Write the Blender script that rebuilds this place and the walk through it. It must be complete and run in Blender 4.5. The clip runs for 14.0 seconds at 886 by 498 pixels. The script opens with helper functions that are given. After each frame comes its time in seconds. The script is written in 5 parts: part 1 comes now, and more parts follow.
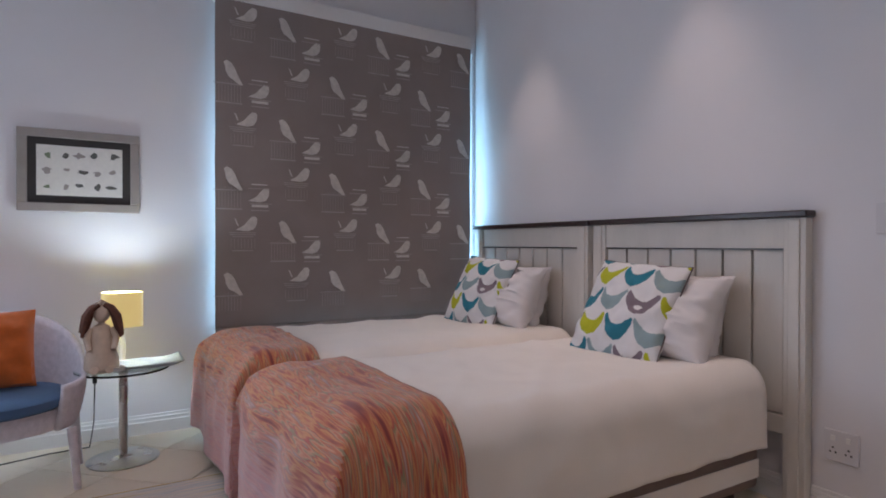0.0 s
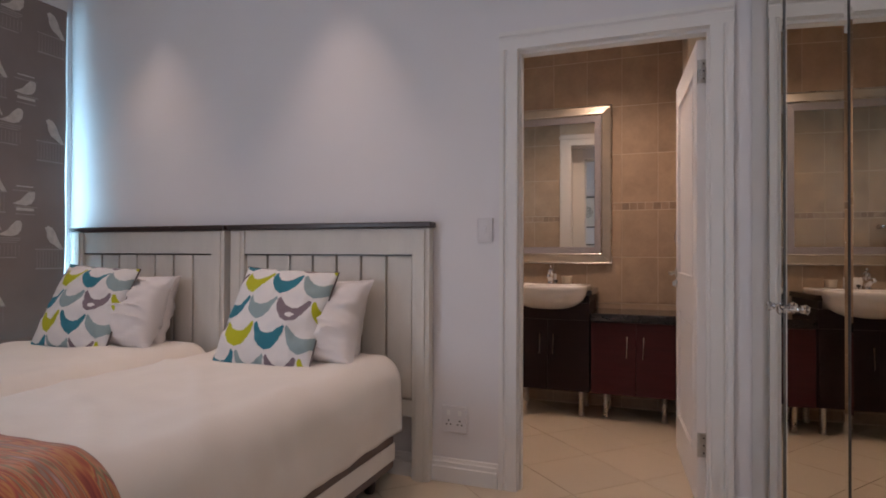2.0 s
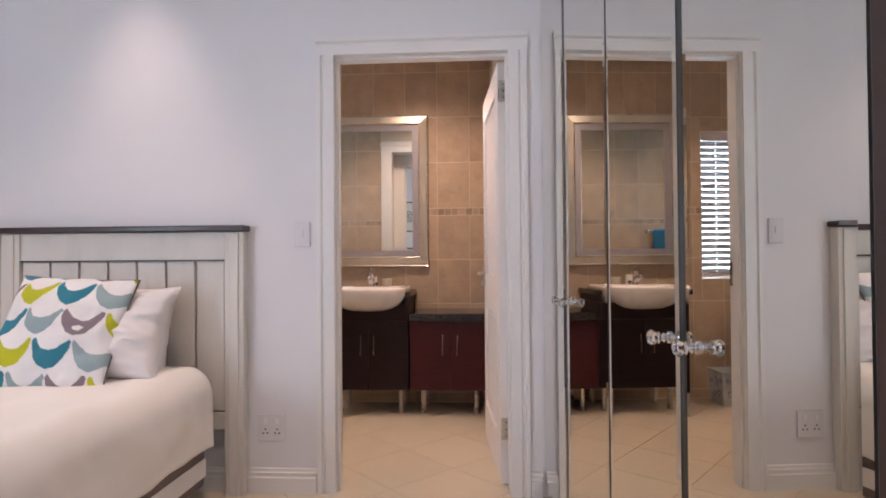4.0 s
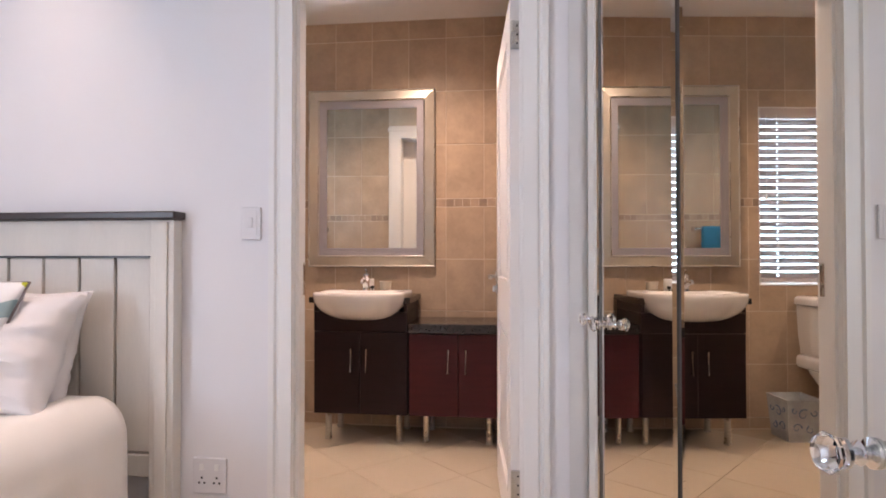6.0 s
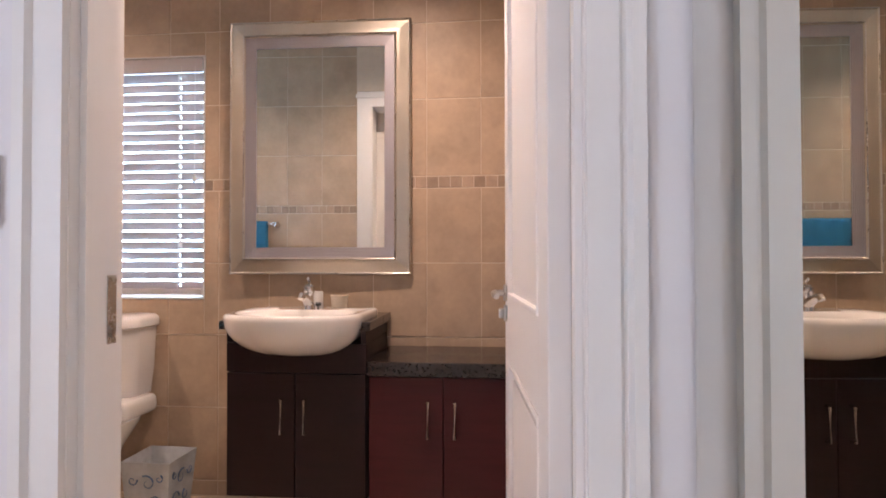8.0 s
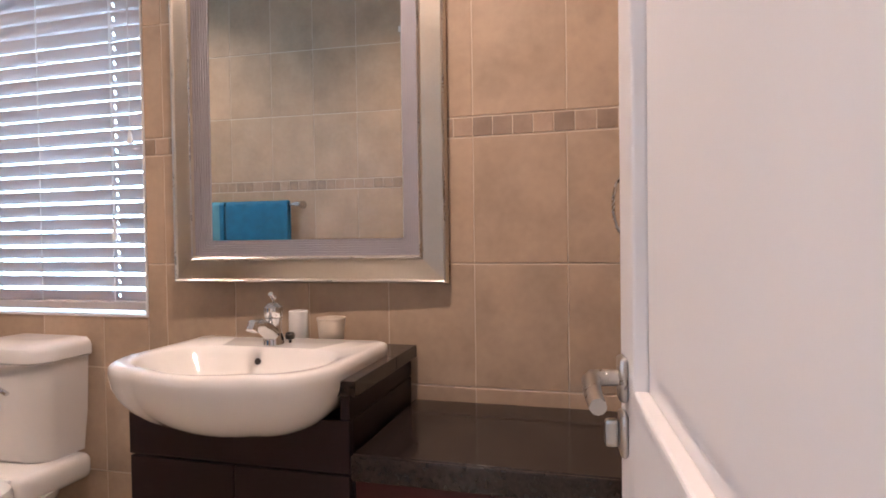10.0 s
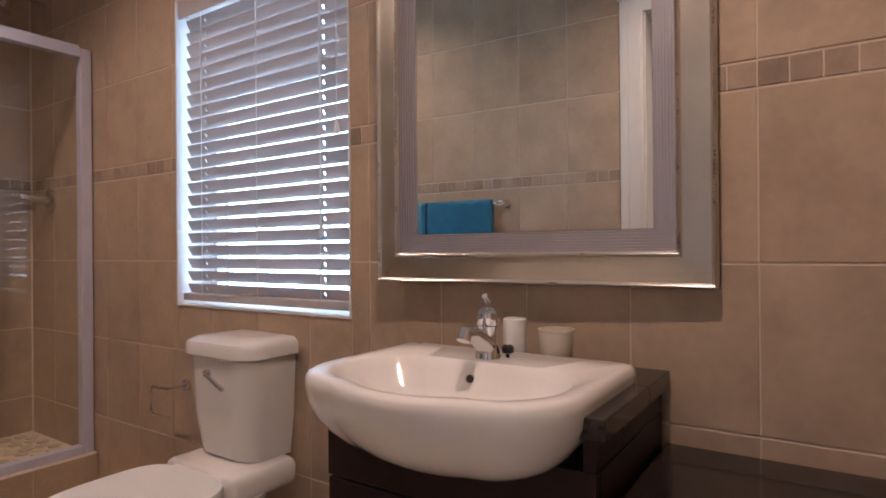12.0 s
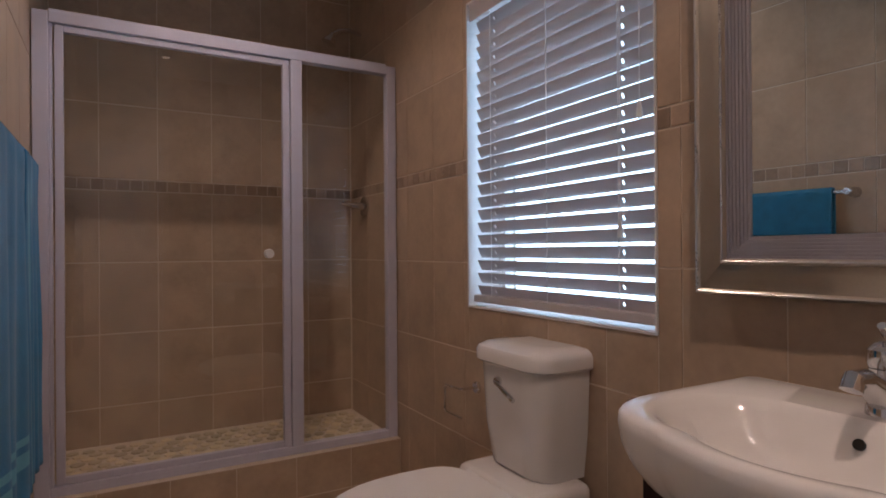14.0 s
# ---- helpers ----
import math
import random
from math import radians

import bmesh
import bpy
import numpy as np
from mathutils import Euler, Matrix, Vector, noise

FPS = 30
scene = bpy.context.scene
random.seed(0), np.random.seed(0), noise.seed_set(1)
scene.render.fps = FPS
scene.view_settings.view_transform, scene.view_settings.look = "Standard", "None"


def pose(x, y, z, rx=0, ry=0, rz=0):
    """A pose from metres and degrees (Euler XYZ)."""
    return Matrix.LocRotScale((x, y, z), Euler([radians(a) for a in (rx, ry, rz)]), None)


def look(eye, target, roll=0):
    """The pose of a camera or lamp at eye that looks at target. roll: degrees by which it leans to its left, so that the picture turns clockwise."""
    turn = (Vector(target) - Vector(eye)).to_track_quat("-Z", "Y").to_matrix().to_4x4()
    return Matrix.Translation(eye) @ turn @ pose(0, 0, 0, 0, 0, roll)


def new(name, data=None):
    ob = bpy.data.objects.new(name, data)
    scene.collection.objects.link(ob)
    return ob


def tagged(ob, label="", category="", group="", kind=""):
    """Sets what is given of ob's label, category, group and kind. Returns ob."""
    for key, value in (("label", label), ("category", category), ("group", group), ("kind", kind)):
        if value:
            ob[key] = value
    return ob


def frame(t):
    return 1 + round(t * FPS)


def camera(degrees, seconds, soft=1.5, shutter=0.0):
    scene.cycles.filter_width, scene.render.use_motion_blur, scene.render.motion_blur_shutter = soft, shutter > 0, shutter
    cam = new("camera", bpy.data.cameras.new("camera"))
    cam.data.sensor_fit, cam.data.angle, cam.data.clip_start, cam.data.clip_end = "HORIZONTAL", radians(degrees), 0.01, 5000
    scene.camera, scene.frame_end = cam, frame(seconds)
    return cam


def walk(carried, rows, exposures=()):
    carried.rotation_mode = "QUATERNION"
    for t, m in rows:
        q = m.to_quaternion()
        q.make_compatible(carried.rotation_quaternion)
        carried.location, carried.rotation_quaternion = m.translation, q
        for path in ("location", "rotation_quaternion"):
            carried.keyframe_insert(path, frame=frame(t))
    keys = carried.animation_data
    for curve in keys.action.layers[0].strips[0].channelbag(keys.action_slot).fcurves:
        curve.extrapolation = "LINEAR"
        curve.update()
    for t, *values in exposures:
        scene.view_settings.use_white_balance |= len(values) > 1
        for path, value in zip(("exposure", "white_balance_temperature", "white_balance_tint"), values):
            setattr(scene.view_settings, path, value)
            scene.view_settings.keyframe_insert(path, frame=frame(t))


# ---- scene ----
cam = camera(74.9, 14.0, soft=1.8)
PATH = [
    (0, (-0.078, -0.267, 1.097), (0.946, 1.451, 1.083), 0.1),
    (0.5, (-0.104, -0.142, 1.087), (1.168, 1.402, 1.074), 0.2),
    (1, (-0.092, -0.058, 1.074), (1.423, 1.248, 1.079), 0.2),
    (1.5, (-0.127, -0.022, 1.069), (1.602, 0.983, 1.085), 0.4),
    (2, (-0.165, -0.036, 1.088), (1.706, 0.669, 1.105), 0.2),
    (2.5, (-0.201, -0.034, 1.085), (1.743, 0.436, 1.107), 0.1),
    (3, (-0.231, -0.034, 1.086), (1.751, 0.238, 1.11), -0.1),
    (3.5, (-0.244, -0.055, 1.087), (1.753, 0.059, 1.116), -0.5),
    (6, (0.474, -0.182, 1.076), (2.461, 0.049, 1.108), -0.0),
    (6.5, (0.732, -0.177, 1.079), (2.72, 0.045, 1.112), -0.2),
    (7, (1.027, -0.129, 1.081), (3.015, 0.085, 1.113), -0.2),
    (7.5, (1.299, -0.109, 1.081), (3.289, 0.089, 1.117), -0.1),
    (10, (2.654, -0.093, 1.141), (4.585, 0.428, 1.101), -0.8),
    (10.5, (2.767, -0.036, 1.108), (4.619, 0.719, 1.081), -0.7),
    (11, (2.824, -0.012, 1.109), (4.635, 0.838, 1.101), -0.6),
    (11.5, (2.866, 0.044, 1.101), (4.633, 0.981, 1.098), -0.5),
    (12, (2.906, 0.116, 1.1), (4.57, 1.225, 1.105), -0.5),
    (12.5, (2.918, 0.167, 1.112), (4.451, 1.452, 1.112), -0.5),
    (13, (2.976, 0.227, 1.113), (4.325, 1.704, 1.115), -0.6),
    (13.5, (2.985, 0.265, 1.121), (4.158, 1.885, 1.12), -0.6),
    (14, (2.998, 0.295, 1.116), (3.985, 2.035, 1.121), -0.4),
]
EXPOSURES = [(0, -0.30, 6900, 29), (0.5, -0.45, 7000, 28), (1.0, -0.75, 7700, 31), (1.5, -0.45, 7700, 31), (2.0, -0.28, 7600, 30), (2.5, -0.05, 7500, 29), (3.6, 0.46, 7300, 28), (5.8, 0.92, 7200, 28), (7.5, 0.86, 7100, 28), (9.8, 0.76, 6650, 25), (11.5, 0.24, 6750, 27), (13.0, -0.30, 6850, 30), (14, -0.64, 6750, 28)]
walk(cam, [(t, look(eye, target, roll)) for t, eye, target, roll in PATH], EXPOSURES)

# ---- world, sun, lamps ----
world = bpy.data.worlds.new("sky")
scene.world = world
world.use_nodes = True
wn = world.node_tree.nodes
sky = wn.new("ShaderNodeTexSky")
sky.sky_type, sky.sun_disc = "NISHITA", False
sky.sun_elevation, sky.sun_rotation = radians(48), radians(215)
wn["Background"].inputs[1].default_value = 0.15
world.node_tree.links.new(sky.outputs[0], wn["Background"].inputs[0])
sun = new("sun", bpy.data.lights.new("sun", "SUN"))
sun.data.energy, sun.data.angle, sun.data.color = 3.0, radians(0.5), (1.0, 0.95, 0.88)
sun.matrix_world = look((-20, -25, 30), (0, 0, 0))


def spot(x, y, z, watts, colour, target, cone=100, blend=0.6):
    lamp = new("spot_lamp", bpy.data.lights.new("spot_lamp", "SPOT"))
    lamp.data.energy, lamp.data.color, lamp.data.spot_size = watts, colour, radians(cone)
    lamp.data.spot_blend, lamp.data.shadow_soft_size = blend, 0.03
    lamp.matrix_world = look((x, y, z), target)


def window_light(x, y, z, w, h, watts, colour, target):
    lamp = new("window_light", bpy.data.lights.new("window_light", "AREA"))
    lamp.data.shape, lamp.data.size, lamp.data.size_y = "RECTANGLE", w, h
    lamp.data.energy, lamp.data.color = watts, colour
    lamp.matrix_world = look((x, y, z), target)


BED_CEIL, BATH_CEIL = 3.0, 2.62
DOWNLIGHTS = [(2.1, 1.50, BED_CEIL), (2.1, 2.75, BED_CEIL), (0.3, 1.2, BED_CEIL), (0.3, 2.3, BED_CEIL), (1.3, 0.2, BED_CEIL), (-1.1, 1.2, BED_CEIL),
              (3.35, 0.36, BATH_CEIL), (3.35, 2.15, BATH_CEIL)]
for x, y, z in DOWNLIGHTS:
    if x > 2.7:
        spot(x, y, z - 0.03, 54 if y < 1 else 44, (1.0, 0.84, 0.68), (x, y, 0), 142, 1.0)
    elif x > 2.0:
        spot(x, y, z - 0.03, 42, (1.0, 0.86, 0.72), (x, y, 0), 60, 1.0)
    else:
        spot(x, y, z - 0.03, 19, (1.0, 0.87, 0.77), (x, y, 0), 130, 1.0)
# blue fill from an added, unseen window; brightens the armchair corner
window_light(-1.35, 3.54, 1.3, 1.0, 1.8, 50, (0.56, 0.80, 1.0), (-1.1, 0, 1.0))
window_light(1.45, 3.69, 1.2, 1.75, 1.3, 72, (0.28, 0.72, 1.0), (1.5, 0, 1.5))
window_light(4.36, 1.70, 1.45, 0.80, 1.05, 14, (0.42, 0.76, 1.0), (0, 1.7, 1.3))


# ---- materials ----
def mat(name, colour, rough=0.5, metal=0.0, var=0.08, scale=6.0, fine=60.0, bump=0.0, stretch=(1, 1, 1), per=0.0, island=0.0, spec=0.5, coat=0.0, sheen=0.0):
    m = bpy.data.materials.new(name)
    m.use_nodes = True
    n, l = m.node_tree.nodes, m.node_tree.links
    b = n["Principled BSDF"]
    b.inputs["Roughness"].default_value, b.inputs["Metallic"].default_value = rough, metal
    b.inputs["Specular IOR Level"].default_value, b.inputs["Coat Weight"].default_value = spec, coat
    b.inputs["Sheen Weight"].default_value = sheen
    tc, mp = n.new("ShaderNodeTexCoord"), n.new("ShaderNodeMapping")
    mp.inputs["Scale"].default_value = stretch
    l.new(tc.outputs["Object"], mp.inputs[0])
    if per:
        oi, sh = n.new("ShaderNodeObjectInfo"), n.new("ShaderNodeVectorMath")
        sh.operation = "SCALE"
        sh.inputs[0].default_value = (37.0, 19.0, 53.0)
        l.new(oi.outputs["Random"], sh.inputs["Scale"]), l.new(sh.outputs[0], mp.inputs["Location"])
    big, small = n.new("ShaderNodeTexNoise"), n.new("ShaderNodeTexNoise")
    big.inputs["Scale"].default_value, small.inputs["Scale"].default_value = scale, fine
    big.inputs["Detail"].default_value, small.inputs["Detail"].default_value = 5, 3
    l.new(mp.outputs[0], big.inputs[0]), l.new(mp.outputs[0], small.inputs[0])
    add = n.new("ShaderNodeMath")
    add.operation = "MULTIPLY_ADD"
    add.inputs[1].default_value = 0.35
    l.new(small.outputs[0], add.inputs[0]), l.new(big.outputs[0], add.inputs[2])
    rng = n.new("ShaderNodeMapRange")
    rng.inputs[1].default_value, rng.inputs[2].default_value = 0.35, 1.0
    rng.inputs[3].default_value, rng.inputs[4].default_value = 1 - var, 1 + var
    l.new(add.outputs[0], rng.inputs[0])
    value = rng.outputs[0]
    for amount, kind in ((per, "ShaderNodeObjectInfo"), (island, "ShaderNodeNewGeometry")):
        if amount:
            src, r2, mul = n.new(kind), n.new("ShaderNodeMapRange"), n.new("ShaderNodeMath")
            r2.inputs[3].default_value, r2.inputs[4].default_value = 1 - amount, 1 + amount
            l.new(src.outputs["Random" if kind == "ShaderNodeObjectInfo" else "Random Per Island"], r2.inputs[0])
            mul.operation = "MULTIPLY"
            l.new(value, mul.inputs[0]), l.new(r2.outputs[0], mul.inputs[1])
            value = mul.outputs[0]
    hsv = n.new("ShaderNodeHueSaturation")
    hsv.inputs["Color"].default_value = (*colour, 1)
    l.new(value, hsv.inputs["Value"])
    l.new(hsv.outputs[0], b.inputs["Base Color"])
    if bump:
        bp = n.new("ShaderNodeBump")
        bp.inputs["Strength"].default_value, bp.inputs["Distance"].default_value = bump, 0.004
        l.new(add.outputs[0], bp.inputs["Height"])
        l.new(bp.outputs[0], b.inputs["Normal"])
    rr = n.new("ShaderNodeMapRange")
    rr.inputs[1].default_value, rr.inputs[2].default_value = 0.3, 1.0
    rr.inputs[3].default_value, rr.inputs[4].default_value = max(0.0, rough * 0.88), min(1.0, rough * 1.12)
    l.new(add.outputs[0], rr.inputs[0])
    l.new(rr.outputs[0], b.inputs["Roughness"])
    return m


def glass(name, colour=(1, 1, 1), rough=0.0):
    m = bpy.data.materials.new(name)
    m.use_nodes = True
    b = m.node_tree.nodes["Principled BSDF"]
    b.inputs["Base Color"].default_value, b.inputs["Roughness"].default_value = (*colour, 1), rough
    b.inputs["Transmission Weight"].default_value, b.inputs["IOR"].default_value = 1.0, 1.45
    return m


def glow(name, colour, strength):
    m = bpy.data.materials.new(name)
    m.use_nodes = True
    b = m.node_tree.nodes["Principled BSDF"]
    b.inputs["Base Color"].default_value = (*colour, 1)
    b.inputs["Emission Color"].default_value, b.inputs["Emission Strength"].default_value = (*colour, 1), strength
    return m


def woven(name, ramp, along, across, rough=0.95):
    """Cloth with streaks that run along the u direction of its UV layout."""
    m = mat(name, (0.5, 0.5, 0.5), rough, var=0.1, sheen=0.3)
    n, l = m.node_tree.nodes, m.node_tree.links
    uv, mp, tex = n.new("ShaderNodeUVMap"), n.new("ShaderNodeMapping"), n.new("ShaderNodeTexNoise")
    mp.inputs["Scale"].default_value = (along, across, 1)
    tex.inputs["Scale"].default_value, tex.inputs["Detail"].default_value = 1.0, 2.5
    tex.inputs["Roughness"].default_value = 0.65
    l.new(uv.outputs[0], mp.inputs[0]), l.new(mp.outputs[0], tex.inputs[0])
    cr = n.new("ShaderNodeValToRGB")
    cr.color_ramp.elements[0].position, cr.color_ramp.elements[0].color = ramp[0][0], (*ramp[0][1], 1)
    cr.color_ramp.elements[1].position, cr.color_ramp.elements[1].color = ramp[-1][0], (*ramp[-1][1], 1)
    for p, c in ramp[1:-1]:
        e = cr.color_ramp.elements.new(p)
        e.color = (*c, 1)
    l.new(tex.outputs[0], cr.inputs[0])
    l.new(cr.outputs[0], n["Principled BSDF"].inputs["Base Color"])
    bp = n.new("ShaderNodeBump")
    bp.inputs["Strength"].default_value, bp.inputs["Distance"].default_value = 0.5, 0.004
    l.new(tex.outputs[0], bp.inputs["Height"]), l.new(bp.outputs[0], n["Principled BSDF"].inputs["Normal"])
    return m


WALL = mat("wall_paint", (0.76, 0.74, 0.76), 0.7, var=0.025, scale=2, fine=180, bump=0.06)
CEIL = mat("ceiling_paint", (0.78, 0.77, 0.77), 0.8, var=0.02, scale=2)
TRIM = mat("trim_paint", (0.78, 0.76, 0.75), 0.42, var=0.02, scale=3, fine=90)
DOORP = mat("door_paint", (0.80, 0.76, 0.74), 0.42, var=0.015, scale=3, fine=90)
GROUT = mat("grout", (0.67, 0.57, 0.465), 0.85, var=0.06, scale=20)
TILE = mat("wall_tile", (0.46, 0.34, 0.245), 0.42, var=0.20, scale=7, fine=45, bump=0.03, per=0.05)
DECO = mat("deco_tile", (0.37, 0.27, 0.20), 0.3, var=0.2, scale=25, fine=120, per=0.22)
FLOORT = mat("floor_tile", (0.62, 0.52, 0.40), 0.30, var=0.05, scale=3, fine=30, per=0.03)
FGROUT = mat("floor_grout", (0.60, 0.502, 0.386), 0.85, var=0.06)
PEBBLE = mat("shower_mosaic", (0.60, 0.50, 0.34), 0.5, var=0.12, scale=30, island=0.30)
WHITEC = mat("bed_linen", (0.85, 0.79, 0.735), 0.72, var=0.04, scale=5, fine=300, bump=0.10, sheen=0.2)
PILLOWC = mat("pillow_linen", (0.74, 0.70, 0.70), 0.9, var=0.04, scale=5, fine=300, bump=0.10, sheen=0.2)
HEADB = mat("headboard_paint", (0.67, 0.63, 0.58), 0.5, var=0.08, scale=4, fine=60, bump=0.05, stretch=(3, 3, 0.6))
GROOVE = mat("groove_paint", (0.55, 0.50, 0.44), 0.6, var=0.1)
DARKW = mat("dark_wood", (0.035, 0.018, 0.016), 0.32, var=0.25, scale=5, fine=40, stretch=(1, 1, 6), bump=0.03)
WENGE = mat("wenge", (0.016, 0.006, 0.008), 0.45, var=0.3, scale=4, fine=50, stretch=(1, 1, 8), bump=0.03, spec=0.3)
MAHOG = mat("mahogany", (0.060, 0.010, 0.013), 0.45, var=0.25, scale=4, fine=50, stretch=(1, 1, 8), bump=0.03, spec=0.3)
GRANITE = mat("black_granite", (0.022, 0.016, 0.015), 0.12, var=0.85, scale=90, fine=420)
CERAMIC = mat("ceramic", (0.78, 0.75, 0.72), 0.08, var=0.015, scale=3, coat=0.4)
CHROME = mat("chrome", (0.75, 0.75, 0.76), 0.08, 1.0, var=0.03)
STEEL = mat("brushed_steel", (0.55, 0.53, 0.50), 0.28, 1.0, var=0.08, scale=10, fine=200)
SILVER = mat("silver_leaf_frame", (0.57, 0.515, 0.435), 0.33, 0.9, var=0.10, scale=8, fine=150, stretch=(1, 1, 1), bump=0.03)
RIBM = mat("silver_rib", (0.44, 0.42, 0.45), 0.42, 0.6, var=0.06, scale=8, fine=150)
MIRROR = mat("mirror_silver", (0.76, 0.77, 0.74), 0.005, 1.0, var=0.004)
MIRRORD = mat("mirror_silver_wardrobe", (0.72, 0.71, 0.66), 0.008, 1.0, var=0.004)
BLACK = mat("black_edge", (0.012, 0.012, 0.012), 0.3, var=0.1)
ALU = mat("shower_frame_white", (0.56, 0.55, 0.65), 0.3, 0.0, var=0.03)
GLASS = glass("clear_glass", (0.97, 0.99, 0.98))
TABLEG = glass("table_glass", (0.80, 0.93, 0.90))
CRYSTAL = glass("crystal", (0.95, 0.95, 0.97))
SLAT = mat("blind_slat", (0.58, 0.52, 0.51), 0.45, var=0.04, scale=4)


def let_light_through(m, colour, share):
    """Thin plastic that passes some of the daylight behind it."""
    n, l = m.node_tree.nodes, m.node_tree.links
    tr, mix = n.new("ShaderNodeBsdfTranslucent"), n.new("ShaderNodeMixShader")
    tr.inputs["Color"].default_value, mix.inputs[0].default_value = (*colour, 1), share
    l.new(n["Principled BSDF"].outputs[0], mix.inputs[1]), l.new(tr.outputs[0], mix.inputs[2])
    l.new(mix.outputs[0], n["Material Output"].inputs[0])


let_light_through(SLAT, (0.70, 0.68, 0.72), 0.12)
SWITCHM = mat("switch_plastic", (0.70, 0.68, 0.70), 0.5, var=0.02)
PVC = mat("white_plastic", (0.80, 0.79, 0.78), 0.35, var=0.02)
BLINDF = mat("blind_fabric", (0.285, 0.232, 0.220), 0.9, var=0.10, scale=5, fine=350, bump=0.10)
PRINT1 = mat("blind_print_pale", (0.62, 0.57, 0.54), 0.9, var=0.15, scale=30)
PRINT2 = mat("blind_print_faint", (0.41, 0.36, 0.34), 0.9, var=0.15, scale=30)
TEAL = mat("print_teal", (0.015, 0.19, 0.26), 0.9, var=0.1)
LIME = mat("print_lime", (0.45, 0.46, 0.02), 0.9, var=0.1)
GREYB = mat("print_grey_blue", (0.26, 0.36, 0.38), 0.9, var=0.1)
MAUVE = mat("print_mauve", (0.22, 0.17, 0.20), 0.9, var=0.1)
CUSHW = mat("cushion_white", (0.74, 0.72, 0.72), 0.9, var=0.03, fine=250, bump=0.08)
PIPING = mat("cushion_piping", (0.16, 0.13, 0.13), 0.9)
THROW = woven("throw_weave", [(0.33, (0.20, 0.025, 0.03)), (0.41, (0.46, 0.10, 0.05)), (0.46, (0.58, 0.27, 0.10)), (0.49, (0.44, 0.06, 0.06)), (0.515, (0.22, 0.24, 0.13)), (0.54, (0.60, 0.28, 0.17)), (0.58, (0.48, 0.12, 0.05)), (0.62, (0.26, 0.20, 0.16)), (0.68, (0.52, 0.30, 0.30))], 2.6, 30)


def pink_towards_foot(m, start, end):
    """The weave passes from coral into pale pink along the cloth's length, partly its dye and partly the foot side's
    different light put into the colour, and into broad orange and red bands.
    """
    n, l = m.node_tree.nodes, m.node_tree.links
    base = n["Principled BSDF"].inputs["Base Color"]
    src = base.links[0].from_socket
    tex = base.links[0].from_node.inputs[0].links[0].from_socket
    uv, sep, wide = n.new("ShaderNodeUVMap"), n.new("ShaderNodeSeparateXYZ"), n.new("ShaderNodeTexNoise")
    wide.inputs["Scale"].default_value, wide.inputs["Detail"].default_value = 3.2, 3
    l.new(uv.outputs[0], sep.inputs[0]), l.new(uv.outputs[0], wide.inputs[0])
    band = n.new("ShaderNodeValToRGB")
    cols = ((0.36, (0.40, 0.07, 0.06)), (0.47, (0.60, 0.24, 0.10)), (0.55, (0.56, 0.20, 0.16)), (0.64, (0.48, 0.30, 0.16)))
    band.color_ramp.elements[0].position, band.color_ramp.elements[0].color = cols[0][0], (*cols[0][1], 1)
    band.color_ramp.elements[1].position, band.color_ramp.elements[1].color = cols[3][0], (*cols[3][1], 1)
    for p, c in cols[1:3]:
        band.color_ramp.elements.new(p).color = (*c, 1)
    l.new(wide.outputs[0], band.inputs[0])
    soft = n.new("ShaderNodeMix")
    soft.data_type = "RGBA"
    soft.inputs["Factor"].default_value = 0.12
    l.new(src, soft.inputs["A"]), l.new(band.outputs[0], soft.inputs["B"])
    off = n.new("ShaderNodeMath")
    off.operation = "MULTIPLY_ADD"
    off.inputs[1].default_value = 0.30
    l.new(tex, off.inputs[0]), l.new(sep.outputs["Y"], off.inputs[2])
    rng = n.new("ShaderNodeMapRange")
    rng.interpolation_type = "SMOOTHSTEP"
    rng.inputs[1].default_value, rng.inputs[2].default_value = start + 0.15, end + 0.15
    rng.inputs[3].default_value, rng.inputs[4].default_value = 0.0, 0.62
    l.new(off.outputs[0], rng.inputs[0])
    # pale pink: real dye plus painted-in light of the side facing the foot
    pink = n.new("ShaderNodeMix")
    pink.data_type = "RGBA"
    pink.inputs["B"].default_value = (0.60, 0.34, 0.36, 1)
    l.new(rng.outputs[0], pink.inputs["Factor"]), l.new(soft.outputs["Result"], pink.inputs["A"])
    l.new(pink.outputs["Result"], base)


pink_towards_foot(THROW, 0.40, 0.64)
RUGM = woven("rug_weave", [(0.30, (0.45, 0.32, 0.12)), (0.45, (0.58, 0.50, 0.42)), (0.5, (0.30, 0.34, 0.36)), (0.56, (0.55, 0.42, 0.34)), (0.7, (0.60, 0.52, 0.40))], 1.5, 40)
TOWELB = mat("towel_blue", (0.006, 0.17, 0.33), 0.95, var=0.2, scale=20, fine=260, bump=0.4, sheen=0.12)
TOWELL = mat("towel_band", (0.10, 0.34, 0.46), 0.95, var=0.15, scale=20, fine=260, bump=0.3)
WICKER = mat("wicker_white", (0.66, 0.62, 0.66), 0.7, var=0.15, scale=40, fine=200, bump=0.5)
DENIM = mat("seat_cushion_blue", (0.06, 0.13, 0.24), 0.9, var=0.1, fine=300, bump=0.1)
ORANGE = mat("orange_velvet", (0.62, 0.13, 0.015), 0.85, var=0.18, scale=8, sheen=0.4)
SHADE = glow("lamp_shade", (0.74, 0.62, 0.24), 0.6)
BULB = glow("bulb", (1.0, 0.90, 0.70), 6.0)
LEDD = glow("downlight_lens", (1.0, 0.88, 0.72), 8.0)
NEWSP = mat("newsprint", (0.30, 0.31, 0.31), 0.85, var=0.25, scale=14, fine=90)
